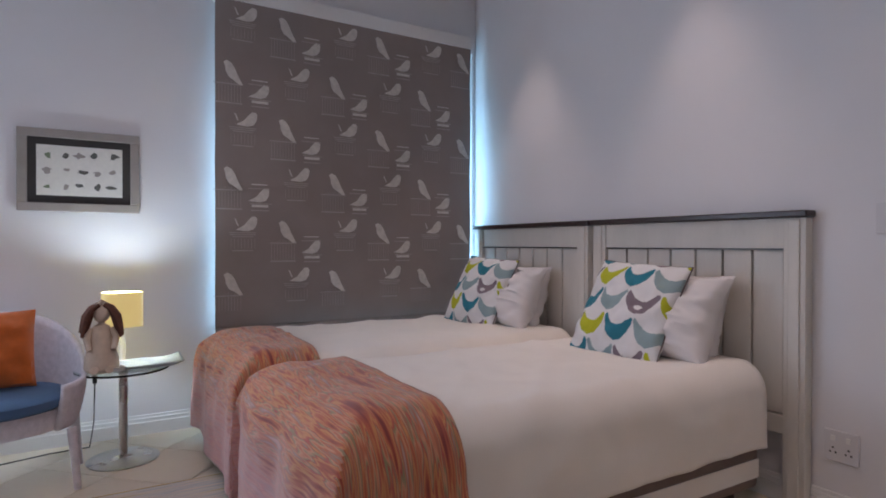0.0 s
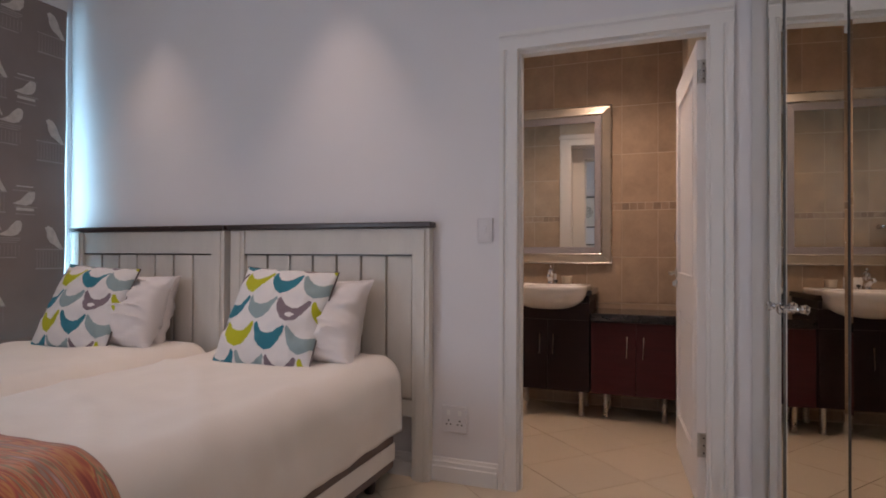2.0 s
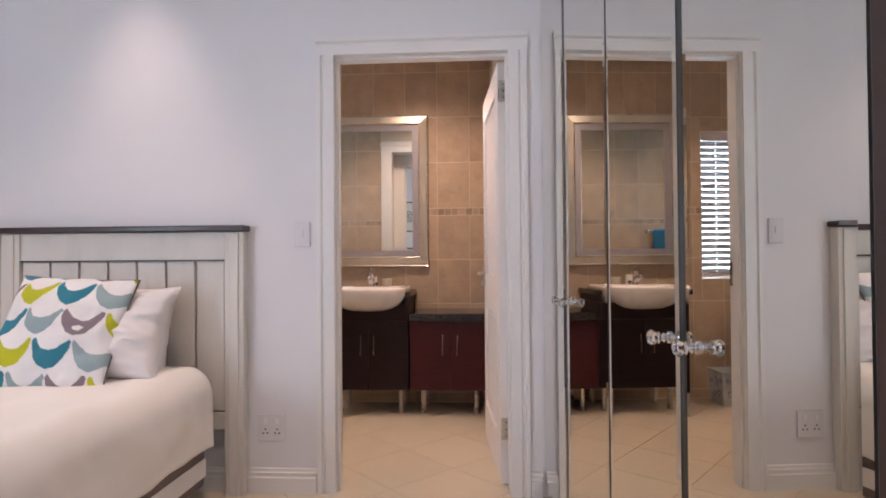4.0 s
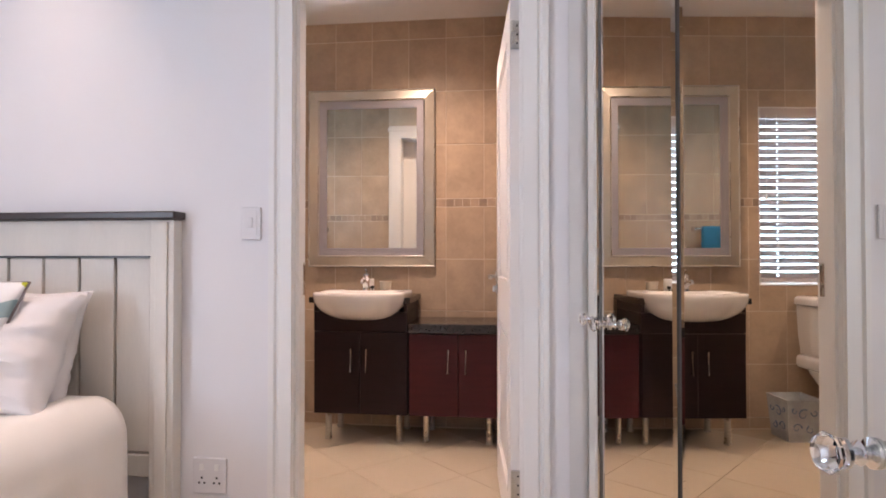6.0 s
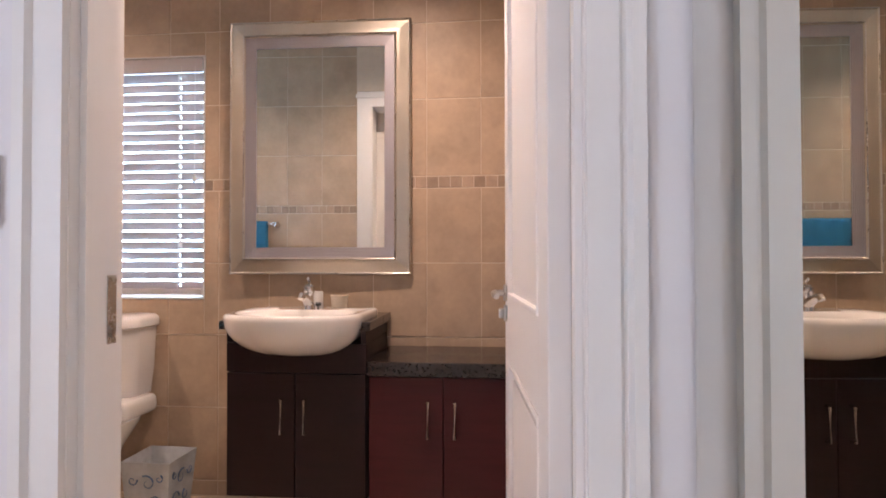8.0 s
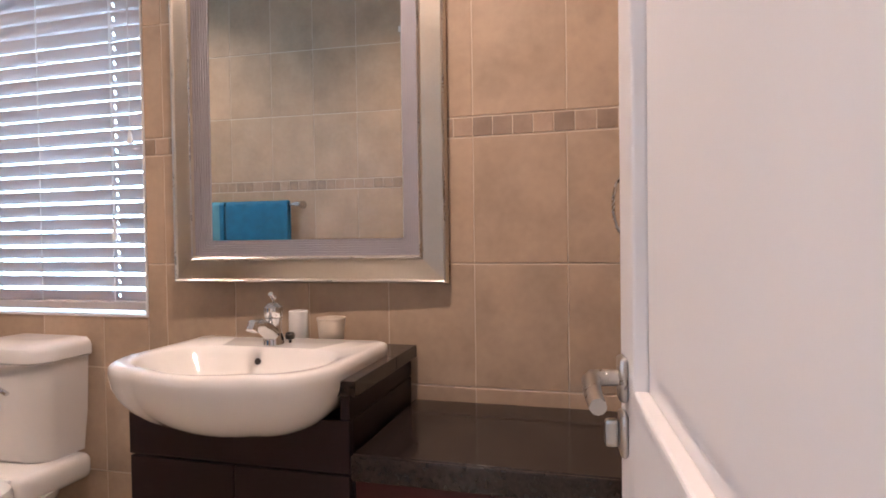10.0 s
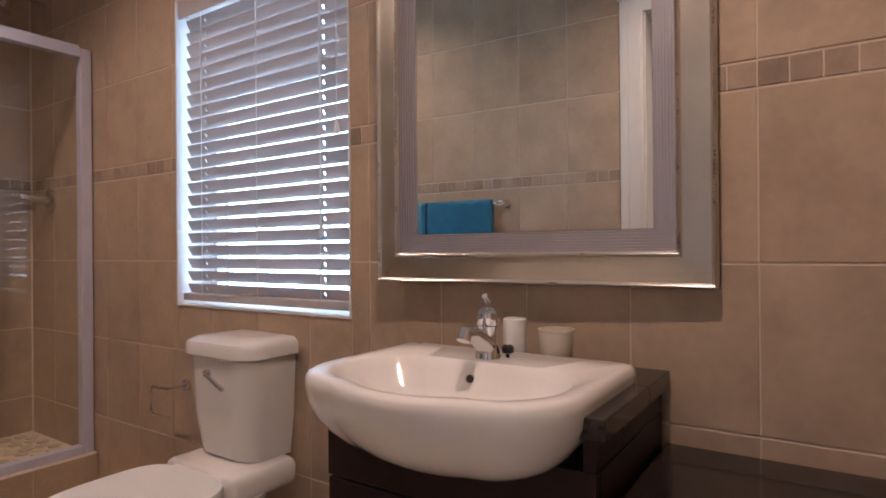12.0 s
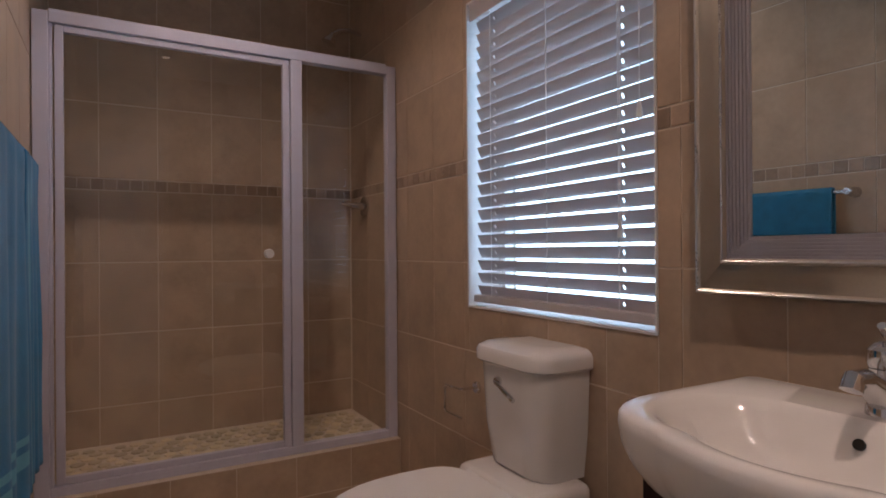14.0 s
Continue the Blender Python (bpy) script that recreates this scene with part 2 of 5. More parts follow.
PAPER = mat("paper", (0.72, 0.70, 0.66), 0.8, var=0.06, scale=30)
INK = mat("ink", (0.12, 0.12, 0.11), 0.8, var=0.3, scale=40)
INKG = mat("ink_green", (0.20, 0.25, 0.16), 0.8, var=0.3, scale=40)
TAUPE = mat("frame_taupe", (0.33, 0.29, 0.27), 0.5, var=0.10, scale=12, fine=100, bump=0.05)
MATD = mat("dark_mount", (0.035, 0.03, 0.03), 0.7)
DOLLM = mat("doll_cloth", (0.60, 0.48, 0.38), 0.95, var=0.15, scale=20)
DOLLH = mat("doll_hair", (0.12, 0.045, 0.03), 0.95, var=0.25, scale=40, bump=0.5)
STRIPEB = mat("bed_base_brown", (0.20, 0.145, 0.13), 0.85, var=0.1)
CABLE = mat("cable_black", (0.015, 0.015, 0.015), 0.5)
BASKET = mat("bin_print_grey", (0.48, 0.50, 0.52), 0.6, var=0.3, scale=9, fine=40)
BLUEP = mat("bin_print_blue", (0.08, 0.16, 0.30), 0.6, var=0.2)
CREAM = mat("cream_plastic", (0.66, 0.58, 0.48), 0.4, var=0.03)
GROUNDM = mat("garden_ground", (0.16, 0.15, 0.12), 0.9, var=0.3, scale=1.5, fine=30)
PANE = glass("window_pane", (0.97, 0.99, 1.0))


# ---- mesh helpers ----
def mesh_ob(name, bm, material, smooth=False):
    me = bpy.data.meshes.new(name)
    bmesh.ops.recalc_face_normals(bm, faces=bm.faces[:])
    bm.to_mesh(me)
    bm.free()
    for m in (material if isinstance(material, (list, tuple)) else [material]):
        me.materials.append(m)
    if smooth:
        for p in me.polygons:
            p.use_smooth = True
        me.set_sharp_from_angle(angle=radians(38))
    return new(name, me)


def part(name, bm, material, parent, label="", smooth=False):
    ob = mesh_ob(name, bm, material, smooth)
    ob.parent = parent
    if label:
        ob["label"] = label
    return ob


def thing(name, label, category, group="", kind="", at=(0, 0, 0)):
    ob = new(name)
    ob.location = at
    ob.empty_display_size = 0.1
    bpy.context.view_layer.update()
    return tagged(ob, label, category, group, kind)


def keep(ob, parent):
    """Parents without moving."""
    ob.parent = parent
    ob.matrix_parent_inverse = parent.matrix_world.inverted()
    return ob


def box(bm, x0, x1, y0, y1, z0, z1, bev=0.0, seg=2):
    vs = [bm.verts.new((x, y, z)) for x in (x0, x1) for y in (y0, y1) for z in (z0, z1)]
    fs = [bm.faces.new([vs[i] for i in q]) for q in ((0, 1, 3, 2), (4, 6, 7, 5), (0, 4, 5, 1), (2, 3, 7, 6), (0, 2, 6, 4), (1, 5, 7, 3))]
    if bev:
        edges = list({e for f in fs for e in f.edges})
        bmesh.ops.bevel(bm, geom=edges, offset=bev, segments=seg, affect="EDGES", profile=0.5)
    return bm


def boxes(*rows, bev=0.0):
    bm = bmesh.new()
    for r in rows:
        b2 = box(bmesh.new(), *r, bev=bev)
        me = bpy.data.meshes.new("t")
        b2.to_mesh(me)
        b2.free()
        bm.from_mesh(me)
        bpy.data.meshes.remove(me)
    return bm


def cube(*r, bev=0.0, seg=2):
    return box(bmesh.new(), *r, bev=bev, seg=seg)


def loft(rings, closed=True, cap0=True, cap1=True, bm=None):
    """Joins rings of points one after another."""
    bm = bm or bmesh.new()
    rows = [[bm.verts.new(p) for p in r] for r in rings]
    n = len(rows[0])
    for a, b in zip(rows, rows[1:]):
        for i in range(n if closed else n - 1):
            j = (i + 1) % n
            bm.faces.new((a[i], a[j], b[j], b[i]))
    if cap0 and closed:
        bm.faces.new(rows[0])
    if cap1 and closed:
        bm.faces.new(rows[-1])
    return bm


def ring(cx, cy, z, rx, ry=None, n=24, e=1.0):
    ry = ry or rx
    out = []
    for i in range(n):
        c, s = math.cos(2 * math.pi * i / n), math.sin(2 * math.pi * i / n)
        out.append((cx + rx * math.copysign(abs(c) ** e, c), cy + ry * math.copysign(abs(s) ** e, s), z))
    return out


def turned(cx, cy, profile, n=24, bm=None):
    """A body of revolution about a vertical axis, from (radius, height) pairs."""
    return loft([ring(cx, cy, z, max(r, 0.0005), n=n) for r, z in profile], bm=bm)


def tube(points, r, n=10, bm=None, closed=False):
    bm = bm or bmesh.new()
    pts = [Vector(p) for p in points]
    rings = []
    for i, p in enumerate(pts):
        d = (pts[(i + 1) % len(pts)] - pts[i - 1]) if closed else (pts[min(i + 1, len(pts) - 1)] - pts[max(i - 1, 0)])
        q = d.to_track_quat("Z", "Y")
        rr = r[i] if isinstance(r, (list, tuple)) else r
        rings.append([p + q @ Vector((rr * math.cos(2 * math.pi * k / n), rr * math.sin(2 * math.pi * k / n), 0)) for k in range(n)])
    if closed:
        rings.append(rings[0])
    return loft(rings, bm=bm, cap0=not closed, cap1=not closed)


def prism(profile, along, a0, a1, bm=None):
    """A profile of (u, v) drawn out along an axis: 'x': u=y, v=z; 'y': u=x, v=z; 'z': u=x, v=y."""
    def at(u, v, a):
        return {"x": (a, u, v), "y": (u, a, v), "z": (u, v, a)}[along]
    return loft([[at(u, v, a0) for u, v in profile], [at(u, v, a1) for u, v in profile]], bm=bm)


def arc(c, r, a0, a1, n, plane="xz"):
    out = []
    for i in range(n + 1):
        a = radians(a0 + (a1 - a0) * i / n)
        u, v = r * math.cos(a), r * math.sin(a)
        out.append({"xz": (c[0] + u, c[1], c[2] + v), "yz": (c[0], c[1] + u, c[2] + v), "xy": (c[0] + u, c[1] + v, c[2])}[plane])
    return out


def structure(name, bm, material, label, category):
    return tagged(mesh_ob(name, bm, material), label, category, kind="structure")


# ---- structure: bedroom ----
NY = 3.49       # inner face of the window wall
structure("ground", cube(-60, 60, -60, 60, -0.40, -0.30), GROUNDM, "dull brown garden ground outside the house", "ground")
floor = structure("floor", boxes((-2.4, 0.14, -2.3, 3.71, -0.10, -0.006), (0.14, 2.56, -1.12, 3.71, -0.10, -0.006), (2.56, 4.376, -0.38, 3.581, -0.10, -0.006)), FGROUT, "beige ceramic floor laid in diagonal tiles", "floor")
structure("ceiling_bedroom", cube(-2.4, 2.74, -2.3, 3.75, BED_CEIL, BED_CEIL + 0.15), CEIL, "plain white plastered ceiling of the bedroom", "ceiling")
structure("ceiling_bathroom", cube(2.742, 4.4, -0.4, 3.6, BATH_CEIL, BED_CEIL + 0.15), CEIL, "plain white plastered bathroom ceiling", "ceiling")
structure("wall_north", boxes(
    (-2.4, -1.9, NY, NY + 0.22, -0.05, BED_CEIL), (-1.9, -0.8, NY, NY + 0.22, -0.05, 0.3), (-1.9, -0.8, NY, NY + 0.22, 2.2, BED_CEIL),
    (-0.8, 0.54, NY, NY + 0.22, -0.05, BED_CEIL), (0.54, 2.42, NY, NY + 0.22, -0.05, 0.45), (0.54, 2.42, NY, NY + 0.22, 2.58, BED_CEIL),
    (2.42, 2.45, NY, NY + 0.22, -0.05, BED_CEIL)), WALL, "white painted bedroom window wall", "wall")
structure("wall_west", cube(-2.4, -2.2, -2.3, NY, -0.05, BED_CEIL), WALL, "white painted bedroom wall with framed pictures", "wall")
structure("wall_south", boxes((-2.2, 0.14, -2.3, -2.1, -0.05, BED_CEIL), (0.14, 2.45, -1.12, -1.0, -0.05, BED_CEIL), (0.02, 0.14, -2.1, -1.0, -0.05, BED_CEIL)), WALL, "white painted bedroom back wall", "wall")
structure("wall_east", boxes(
    (2.45, 2.56, 0.60, 0.70, -0.05, BED_CEIL), (2.45, 2.734, 0.70, NY + 0.22, -0.05, BED_CEIL),
    (2.45, 2.56, -0.245, 0.60, 2.05, BED_CEIL), (2.56, 2.734, -0.40, 0.70, 2.14, BED_CEIL), (2.45, 2.56, -1.12, -0.245, -0.05, BED_CEIL)),
    WALL, "white painted wall behind the beds with the bathroom doorway", "wall")

# skirting: a stepped board
SK = [(0, 0), (0.018, 0), (0.018, 0.070), (0.013, 0.074), (0.013, 0.092), (0.008, 0.096), (0.006, 0.110), (0, 0.112)]


def skirting(name, along, a0, a1, face, sign):
    structure(name, prism([(face + sign * u, v) for u, v in SK], along, a0, a1), TRIM, "white moulded skirting board", "skirting")


skirting("baseboard_north", "x", -2.2, 2.43, NY, -1)
skirting("baseboard_east", "y", 0.672, 3.47, 2.45, -1)
skirting("baseboard_corner", "y", -0.366, -0.313, 2.45, -1)
skirting("baseboard_west", "y", -2.1, NY - 0.02, -2.2, 1)

# bathroom door frame: linings, stop and moulded architrave
door_frame = thing("door_frame", "white painted door frame with moulded architrave", "door frame", kind="structure")
part("lining", cube(2.447, 2.563, 0.58, 0.60, 0, 2.03), TRIM, door_frame)
part("lining", cube(2.447, 2.563, -0.245, -0.225, 0, 2.03), TRIM, door_frame)
part("lining", cube(2.447, 2.563, -0.245, 0.60, 2.03, 2.05), TRIM, door_frame)
part("door_stop", cube(2.47, 2.51, 0.568, 0.5798, 0, 2.03), TRIM, door_frame)
part("door_stop", cube(2.47, 2.51, -0.2248, -0.214, 0, 2.03), TRIM, door_frame)
part("door_stop", cube(2.47, 2.51, -0.214, 0.568, 2.018, 2.0298), TRIM, door_frame)
AR = [(0, 0), (0.018, 0.0), (0.018, 0.046), (0.009, 0.052), (0.009, 0.058), (0.020, 0.064), (0.020, 0.084), (0, 0.084)]
part("architrave", prism([(2.45 - u, 0.582 + v) for u, v in AR], "z", 0, 2.032), TRIM, door_frame)
part("architrave", prism([(2.45 - u, -0.227 - v) for u, v in AR], "z", 0, 2.032), TRIM, door_frame)
part("architrave", prism([(2.45 - u, 2.032 + v) for u, v in AR], "y", -0.314, 0.669), TRIM, door_frame)
part("strike_plate", cube(2.538, 2.560, 0.5775, 0.5795, 0.94, 1.06), STEEL, door_frame, "steel strike plate")
part("bath_architrave", boxes((2.734, 2.752, 0.70, 0.80, 0, 2.14), (2.752, 2.758, 0.715, 0.735, 0, 2.14), (2.752, 2.758, 0.765, 0.785, 0, 2.14)), TRIM, door_frame)
part("bath_architrave", boxes((2.734, 2.752, -0.21, 0.80, 2.14, 2.24), (2.752, 2.760, -0.21, 0.81, 2.20, 2.225)), TRIM, door_frame)
part("bath_reveal", boxes((2.563, 2.733, 0.694, 0.7, 0, 2.14), (2.562, 2.566, 0.60, 0.694, 0, 2.14)), TRIM, door_frame)

# ---- structure: bathroom ----
EX, SY, BY, WX = 4.156, -0.181, 3.381, 2.734
WIN = (1.268, 2.138, 0.905, 2.04)    # y0, y1, z0, z1 of the bathroom window
wall_be = structure("wall_bath_east", boxes(
    (EX, EX + 0.22, SY - 0.2, WIN[0], -0.05, BATH_CEIL), (EX, EX + 0.22, WIN[1], BY + 0.2, -0.05, BATH_CEIL),
    (EX, EX + 0.22, WIN[0], WIN[1], -0.05, WIN[2]), (EX, EX + 0.22, WIN[0], WIN[1], WIN[3], BATH_CEIL)), GROUT, "beige tiled bathroom wall with a decorative band", "wall")
wall_bs = structure("wall_bath_south", boxes((3.40, EX, SY - 0.2, SY, -0.05, BATH_CEIL), (2.566, 3.40, SY - 0.2, -0.250, -0.05, BATH_CEIL)), GROUT, "beige tiled bathroom side wall behind the door", "wall")
wall_bn = structure("wall_bath_north", cube(WX, EX, BY, BY + 0.2, -0.05, BATH_CEIL), GROUT, "beige tiled wall at the back of the shower", "wall")
wall_bw = structure("wall_bath_west", boxes((WX, WX + 0.006, 0.802, BY, -0.05, BATH_CEIL), (WX, WX + 0.006, -0.4, 0.802, 2.25, BATH_CEIL)), GROUT, "beige tiled bathroom wall with a towel rail", "wall")

# ---- bedroom window and roman blind ----
window_1 = thing("window_1", "white framed window hidden behind a patterned blind", "window", kind="structure")
part("window_frame", boxes((0.54, 0.63, NY + 0.13, NY + 0.18, 0.45, 2.58), (2.33, 2.42, NY + 0.13, NY + 0.18, 0.45, 2.58), (1.46, 1.51, NY + 0.13, NY + 0.18, 0.45, 2.58),
                             (0.63, 2.33, NY + 0.13, NY + 0.18, 0.45, 0.50), (0.63, 2.33, NY + 0.13, NY + 0.18, 2.53, 2.58)), PVC, window_1)
for a, b in ((0.63, 1.46), (1.51, 2.33)):
    p = part("pane", cube(a, b, NY + 0.15, NY + 0.156, 0.50, 2.53), PANE, window_1)
    p.visible_shadow = False
# added out of view, as an opening for the armchair corner's fill light
unseen_window = thing("unseen_window", "unseen white framed window added beside the armchair to let in light", "window", kind="structure")
part("window_frame", boxes((-1.9, -1.85, NY + 0.10, NY + 0.15, 0.3, 2.2), (-0.85, -0.8, NY + 0.10, NY + 0.15, 0.3, 2.2), (-1.85, -0.85, NY + 0.10, NY + 0.15, 0.3, 0.35), (-1.85, -0.85, NY + 0.10, NY + 0.15, 2.15, 2.2)), PVC, unseen_window)
p = part("pane", cube(-1.85, -0.85, NY + 0.12, NY + 0.126, 0.35, 2.15), PANE, unseen_window)
p.visible_shadow = False

BX0, BX1, BZ0, BZ1, BYF = 0.522, 2.346, 0.52, 2.575, 3.40   # blind edges and its face
blind = thing("roman_blind", "closed taupe roman blind printed with pale birds and cages", "blind", at=(1.4, BYF, BZ1))


def blind_cloth():
    bm = bmesh.new()
    prof = []
    z = BZ1
    while z > 0.80:
        prof.append((BYF + 0.004 * math.sin(z * 9), z))
        z -= 0.03
    for y, z in ((0.0, 0.78), (-0.006, 0.70), (-0.012, 0.64), (-0.006, 0.60), (0.010, 0.607), (-0.012, 0.585), (-0.016, 0.55), (-0.008, BZ0)):
        prof.append((BYF + y, z))
    front = [[(x, y, z) for y, z in prof] for x in (BX0, BX0 + 0.6, BX0 + 1.2, BX1)]
    return loft([r + [(x[0], x[1] + 0.004, x[2]) for x in reversed(r)] for r in front], bm=bm)


keep(mesh_ob("fabric", blind_cloth(), BLINDF, True), blind)
keep(mesh_ob("lining", cube(BX0 + 0.01, BX1 - 0.01, BYF + 0.012, BYF + 0.015, BZ0 + 0.06, BZ1 - 0.002), PVC), blind)
keep(mesh_ob("head_rail", cube(BX0 + 0.0, BX1 + 0.0, BYF - 0.012, NY - 0.002, BZ1 + 0.001, BZ1 + 0.09, bev=0.004), TRIM), blind)


def flat_poly(bm, pts, ox, oz, s, y, flip=False):
    vs = [bm.verts.new((ox + (-u if flip else u) * s, y, oz + v * s)) for u, v in pts]
    bm.faces.new(vs)


BIRD = [(-0.62, -0.22), (-0.20, 0.02), (0.02, 0.30), (0.22, 0.50), (0.42, 0.50), (0.50, 0.36), (0.46, 0.05), (0.30, -0.18), (0.02, -0.28), (-0.30, -0.26)]
BIRDD = [(-0.38, 0.48), (-0.22, 0.58), (-0.02, 0.48), (0.14, 0.24), (0.24, -0.02), (0.50, -0.50), (0.36, -0.54), (0.10, -0.34), (-0.14, -0.20), (-0.28, 0.06), (-0.30, 0.30)]


def bar(bm, ox, oz, u0, u1, v, h, y):
    flat_poly(bm, [(u0, v), (u1, v), (u1, v + h), (u0, v + h)], ox, oz, 1, y)


def blind_print(kind, ox, oz, y):
    """A pale bird with the faint cage or perch under it."""
    pale, faint = bmesh.new(), bmesh.new()
    if kind == 0:
        flat_poly(pale, BIRD, ox + 0.03, oz, 0.115, y)
        flat_poly(pale, [(-0.55, 0.5), (-0.45, 0.45), (-0.25, 0.0), (-0.35, 0.0)], ox + 0.0, oz, 0.09, y)
        for k, w in enumerate((0.08, 0.075, 0.06)):
            bar(faint, ox, oz, -w, w, -0.045 - 0.012 * k, 0.005, y)
        for k in range(8):
            bar(faint, ox, oz, -0.0690 + k * 0.02, -0.0668 + k * 0.02, -0.14, 0.06, y)
        bar(faint, ox, oz, -0.06, 0.06, -0.155, 0.006, y)
    elif kind == 1:
        flat_poly(pale, BIRDD, ox + 0.02, oz + 0.01, 0.128, y)
        for k in range(9):
            bar(faint, ox, oz, -0.0740 + k * 0.018, -0.0718 + k * 0.018, -0.165, 0.10 + 0.03 * math.sin(k * math.pi / 8), y)
        bar(faint, ox, oz, -0.08, 0.08, -0.175, 0.008, y)
        bar(faint, ox, oz, -0.085, 0.085, -0.06, 0.006, y)
    else:
        flat_poly(pale, BIRD, ox, oz, 0.112, y)
        bar(pale, ox, oz, -0.05, 0.045, 0.075, 0.006, y)
        bar(pale, ox, oz, -0.05, 0.05, -0.062, 0.016, y)
        bar(faint, ox, oz, -0.055, 0.055, -0.085, 0.006, y)
        bar(faint, ox, oz, -0.07, 0.06, 0.05, 0.005, y)
        bar(faint, ox, oz, -0.06, 0.07, -0.042, 0.005, y)
    keep(mesh_ob("printed_bird", pale, PRINT1), blind)
    tagged(keep(mesh_ob("printed_cage", faint, PRINT2), blind), kind="stuff")


for col in range(-1, 7):
    for row in range(-1, 5):
        ax, az = 0.597 + 0.330 * col, 2.124 + 0.320 * (col % 2) - 0.640 * row
        for kind, dx, dz in ((1, 0.0, 0.0), (2, 0.187, -0.094), (0, 0.083, -0.272)):
            x, z = ax + dx, az + dz
            if BX0 + 0.065 < x < BX1 - 0.07 and 0.79 < z < BZ1 - 0.06:
                blind_print(kind, x, z, BYF - 0.0065)


# ---- beds ----
def sheet(nx, ny, f, uv=None):
    """A grid surface from f(i/nx, j/ny); uv gives its layout in metres."""
    bm = bmesh.new()
    rows = [[bm.verts.new(f(i / nx, j / ny)) for j in range(ny + 1)] for i in range(nx + 1)]
    lay = bm.loops.layers.uv.new("UVMap")
    for i in range(nx):
        for j in range(ny):
            fc = bm.faces.new((rows[i][j], rows[i + 1][j], rows[i + 1][j + 1], rows[i][j + 1]))
            for lp, (a, b) in zip(fc.loops, ((i, j), (i + 1, j), (i + 1, j + 1), (i, j + 1))):
                lp[lay].uv = uv(a / nx, b / ny) if uv else (a / nx, b / ny)
    return bm


def fold(s, length, r):
    """Distance along cloth -> (sideways, drop) over an edge of radius r at length."""
    flat = length - r
    if s <= flat:
        return s, 0.0
    a = (s - flat) / r
    if a < math.pi / 2:
        return flat + r * math.sin(a), r * (1 - math.cos(a))
    return length, r + (s - flat - r * math.pi / 2)


def drape(x_in, x_foot, y_mid, y_a, y_b, top, hang_x, hang_a, hang_b, r, wob, seed, nx=70, ny=110):
    """Cloth over a bed: from x_in towards the foot x_foot and down, and over both long sides y_a < y_b."""
    def f(u, v):
        sx = u * ((x_in - x_foot) + hang_x)
        dx, zx = fold(sx, x_in - x_foot, r)
        la, lb = y_mid - y_a, y_b - y_mid
        sy = -(la + hang_a) + v * (la + hang_a + lb + hang_b)
        if sy < 0:
            dy, zy = fold(-sy, la, r)
            y = y_mid - dy
            out = -1
        else:
            dy, zy = fold(sy, lb, r)
            y = y_mid + dy
            out = 1
        drop = max(zx, zy)
        n = noise.noise(Vector((sx * 3.1, sy * 3.1, seed))) + 0.5 * noise.noise(Vector((sx * 9, sy * 9, seed + 7)))
        crease = max(0.0, 1 - 3.2 * abs(noise.noise(Vector((sx * 2.6 + sy * 1.9, (sx - sy) * 0.9, seed + 3))))) ** 2
        w = wob * (n + 0.9 * crease)
        hangx, hangy = min(1, zx / 0.2), min(1, zy / 0.2)
        x = x_in - dx - hangx * (0.016 * math.sin(sy * 11 + 1.2 * n + seed) + 0.010 * n + 0.03 * zx)
        y += out * hangy * (0.008 * math.sin(sx * 11 + 1.5 * n + seed) + 0.014 * n + 0.012 * zy + 1.4 * wob * crease)
        return x, y, top - drop + w * (1 - max(hangx, hangy))

    def uv(u, v):
        return (v * (y_b - y_a + hang_a + hang_b), u * (x_in - x_foot + hang_x))
    return sheet(nx, ny, f, uv)


def rounded_slab(x0, x1, y0, y1, z0, z1, r):
    return cube(x0, x1, y0, y1, z0, z1, bev=r, seg=4)


def solid(ob, t):
    m = ob.modifiers.new("thickness", "SOLIDIFY")
    m.thickness, m.offset = t, 1
    return ob


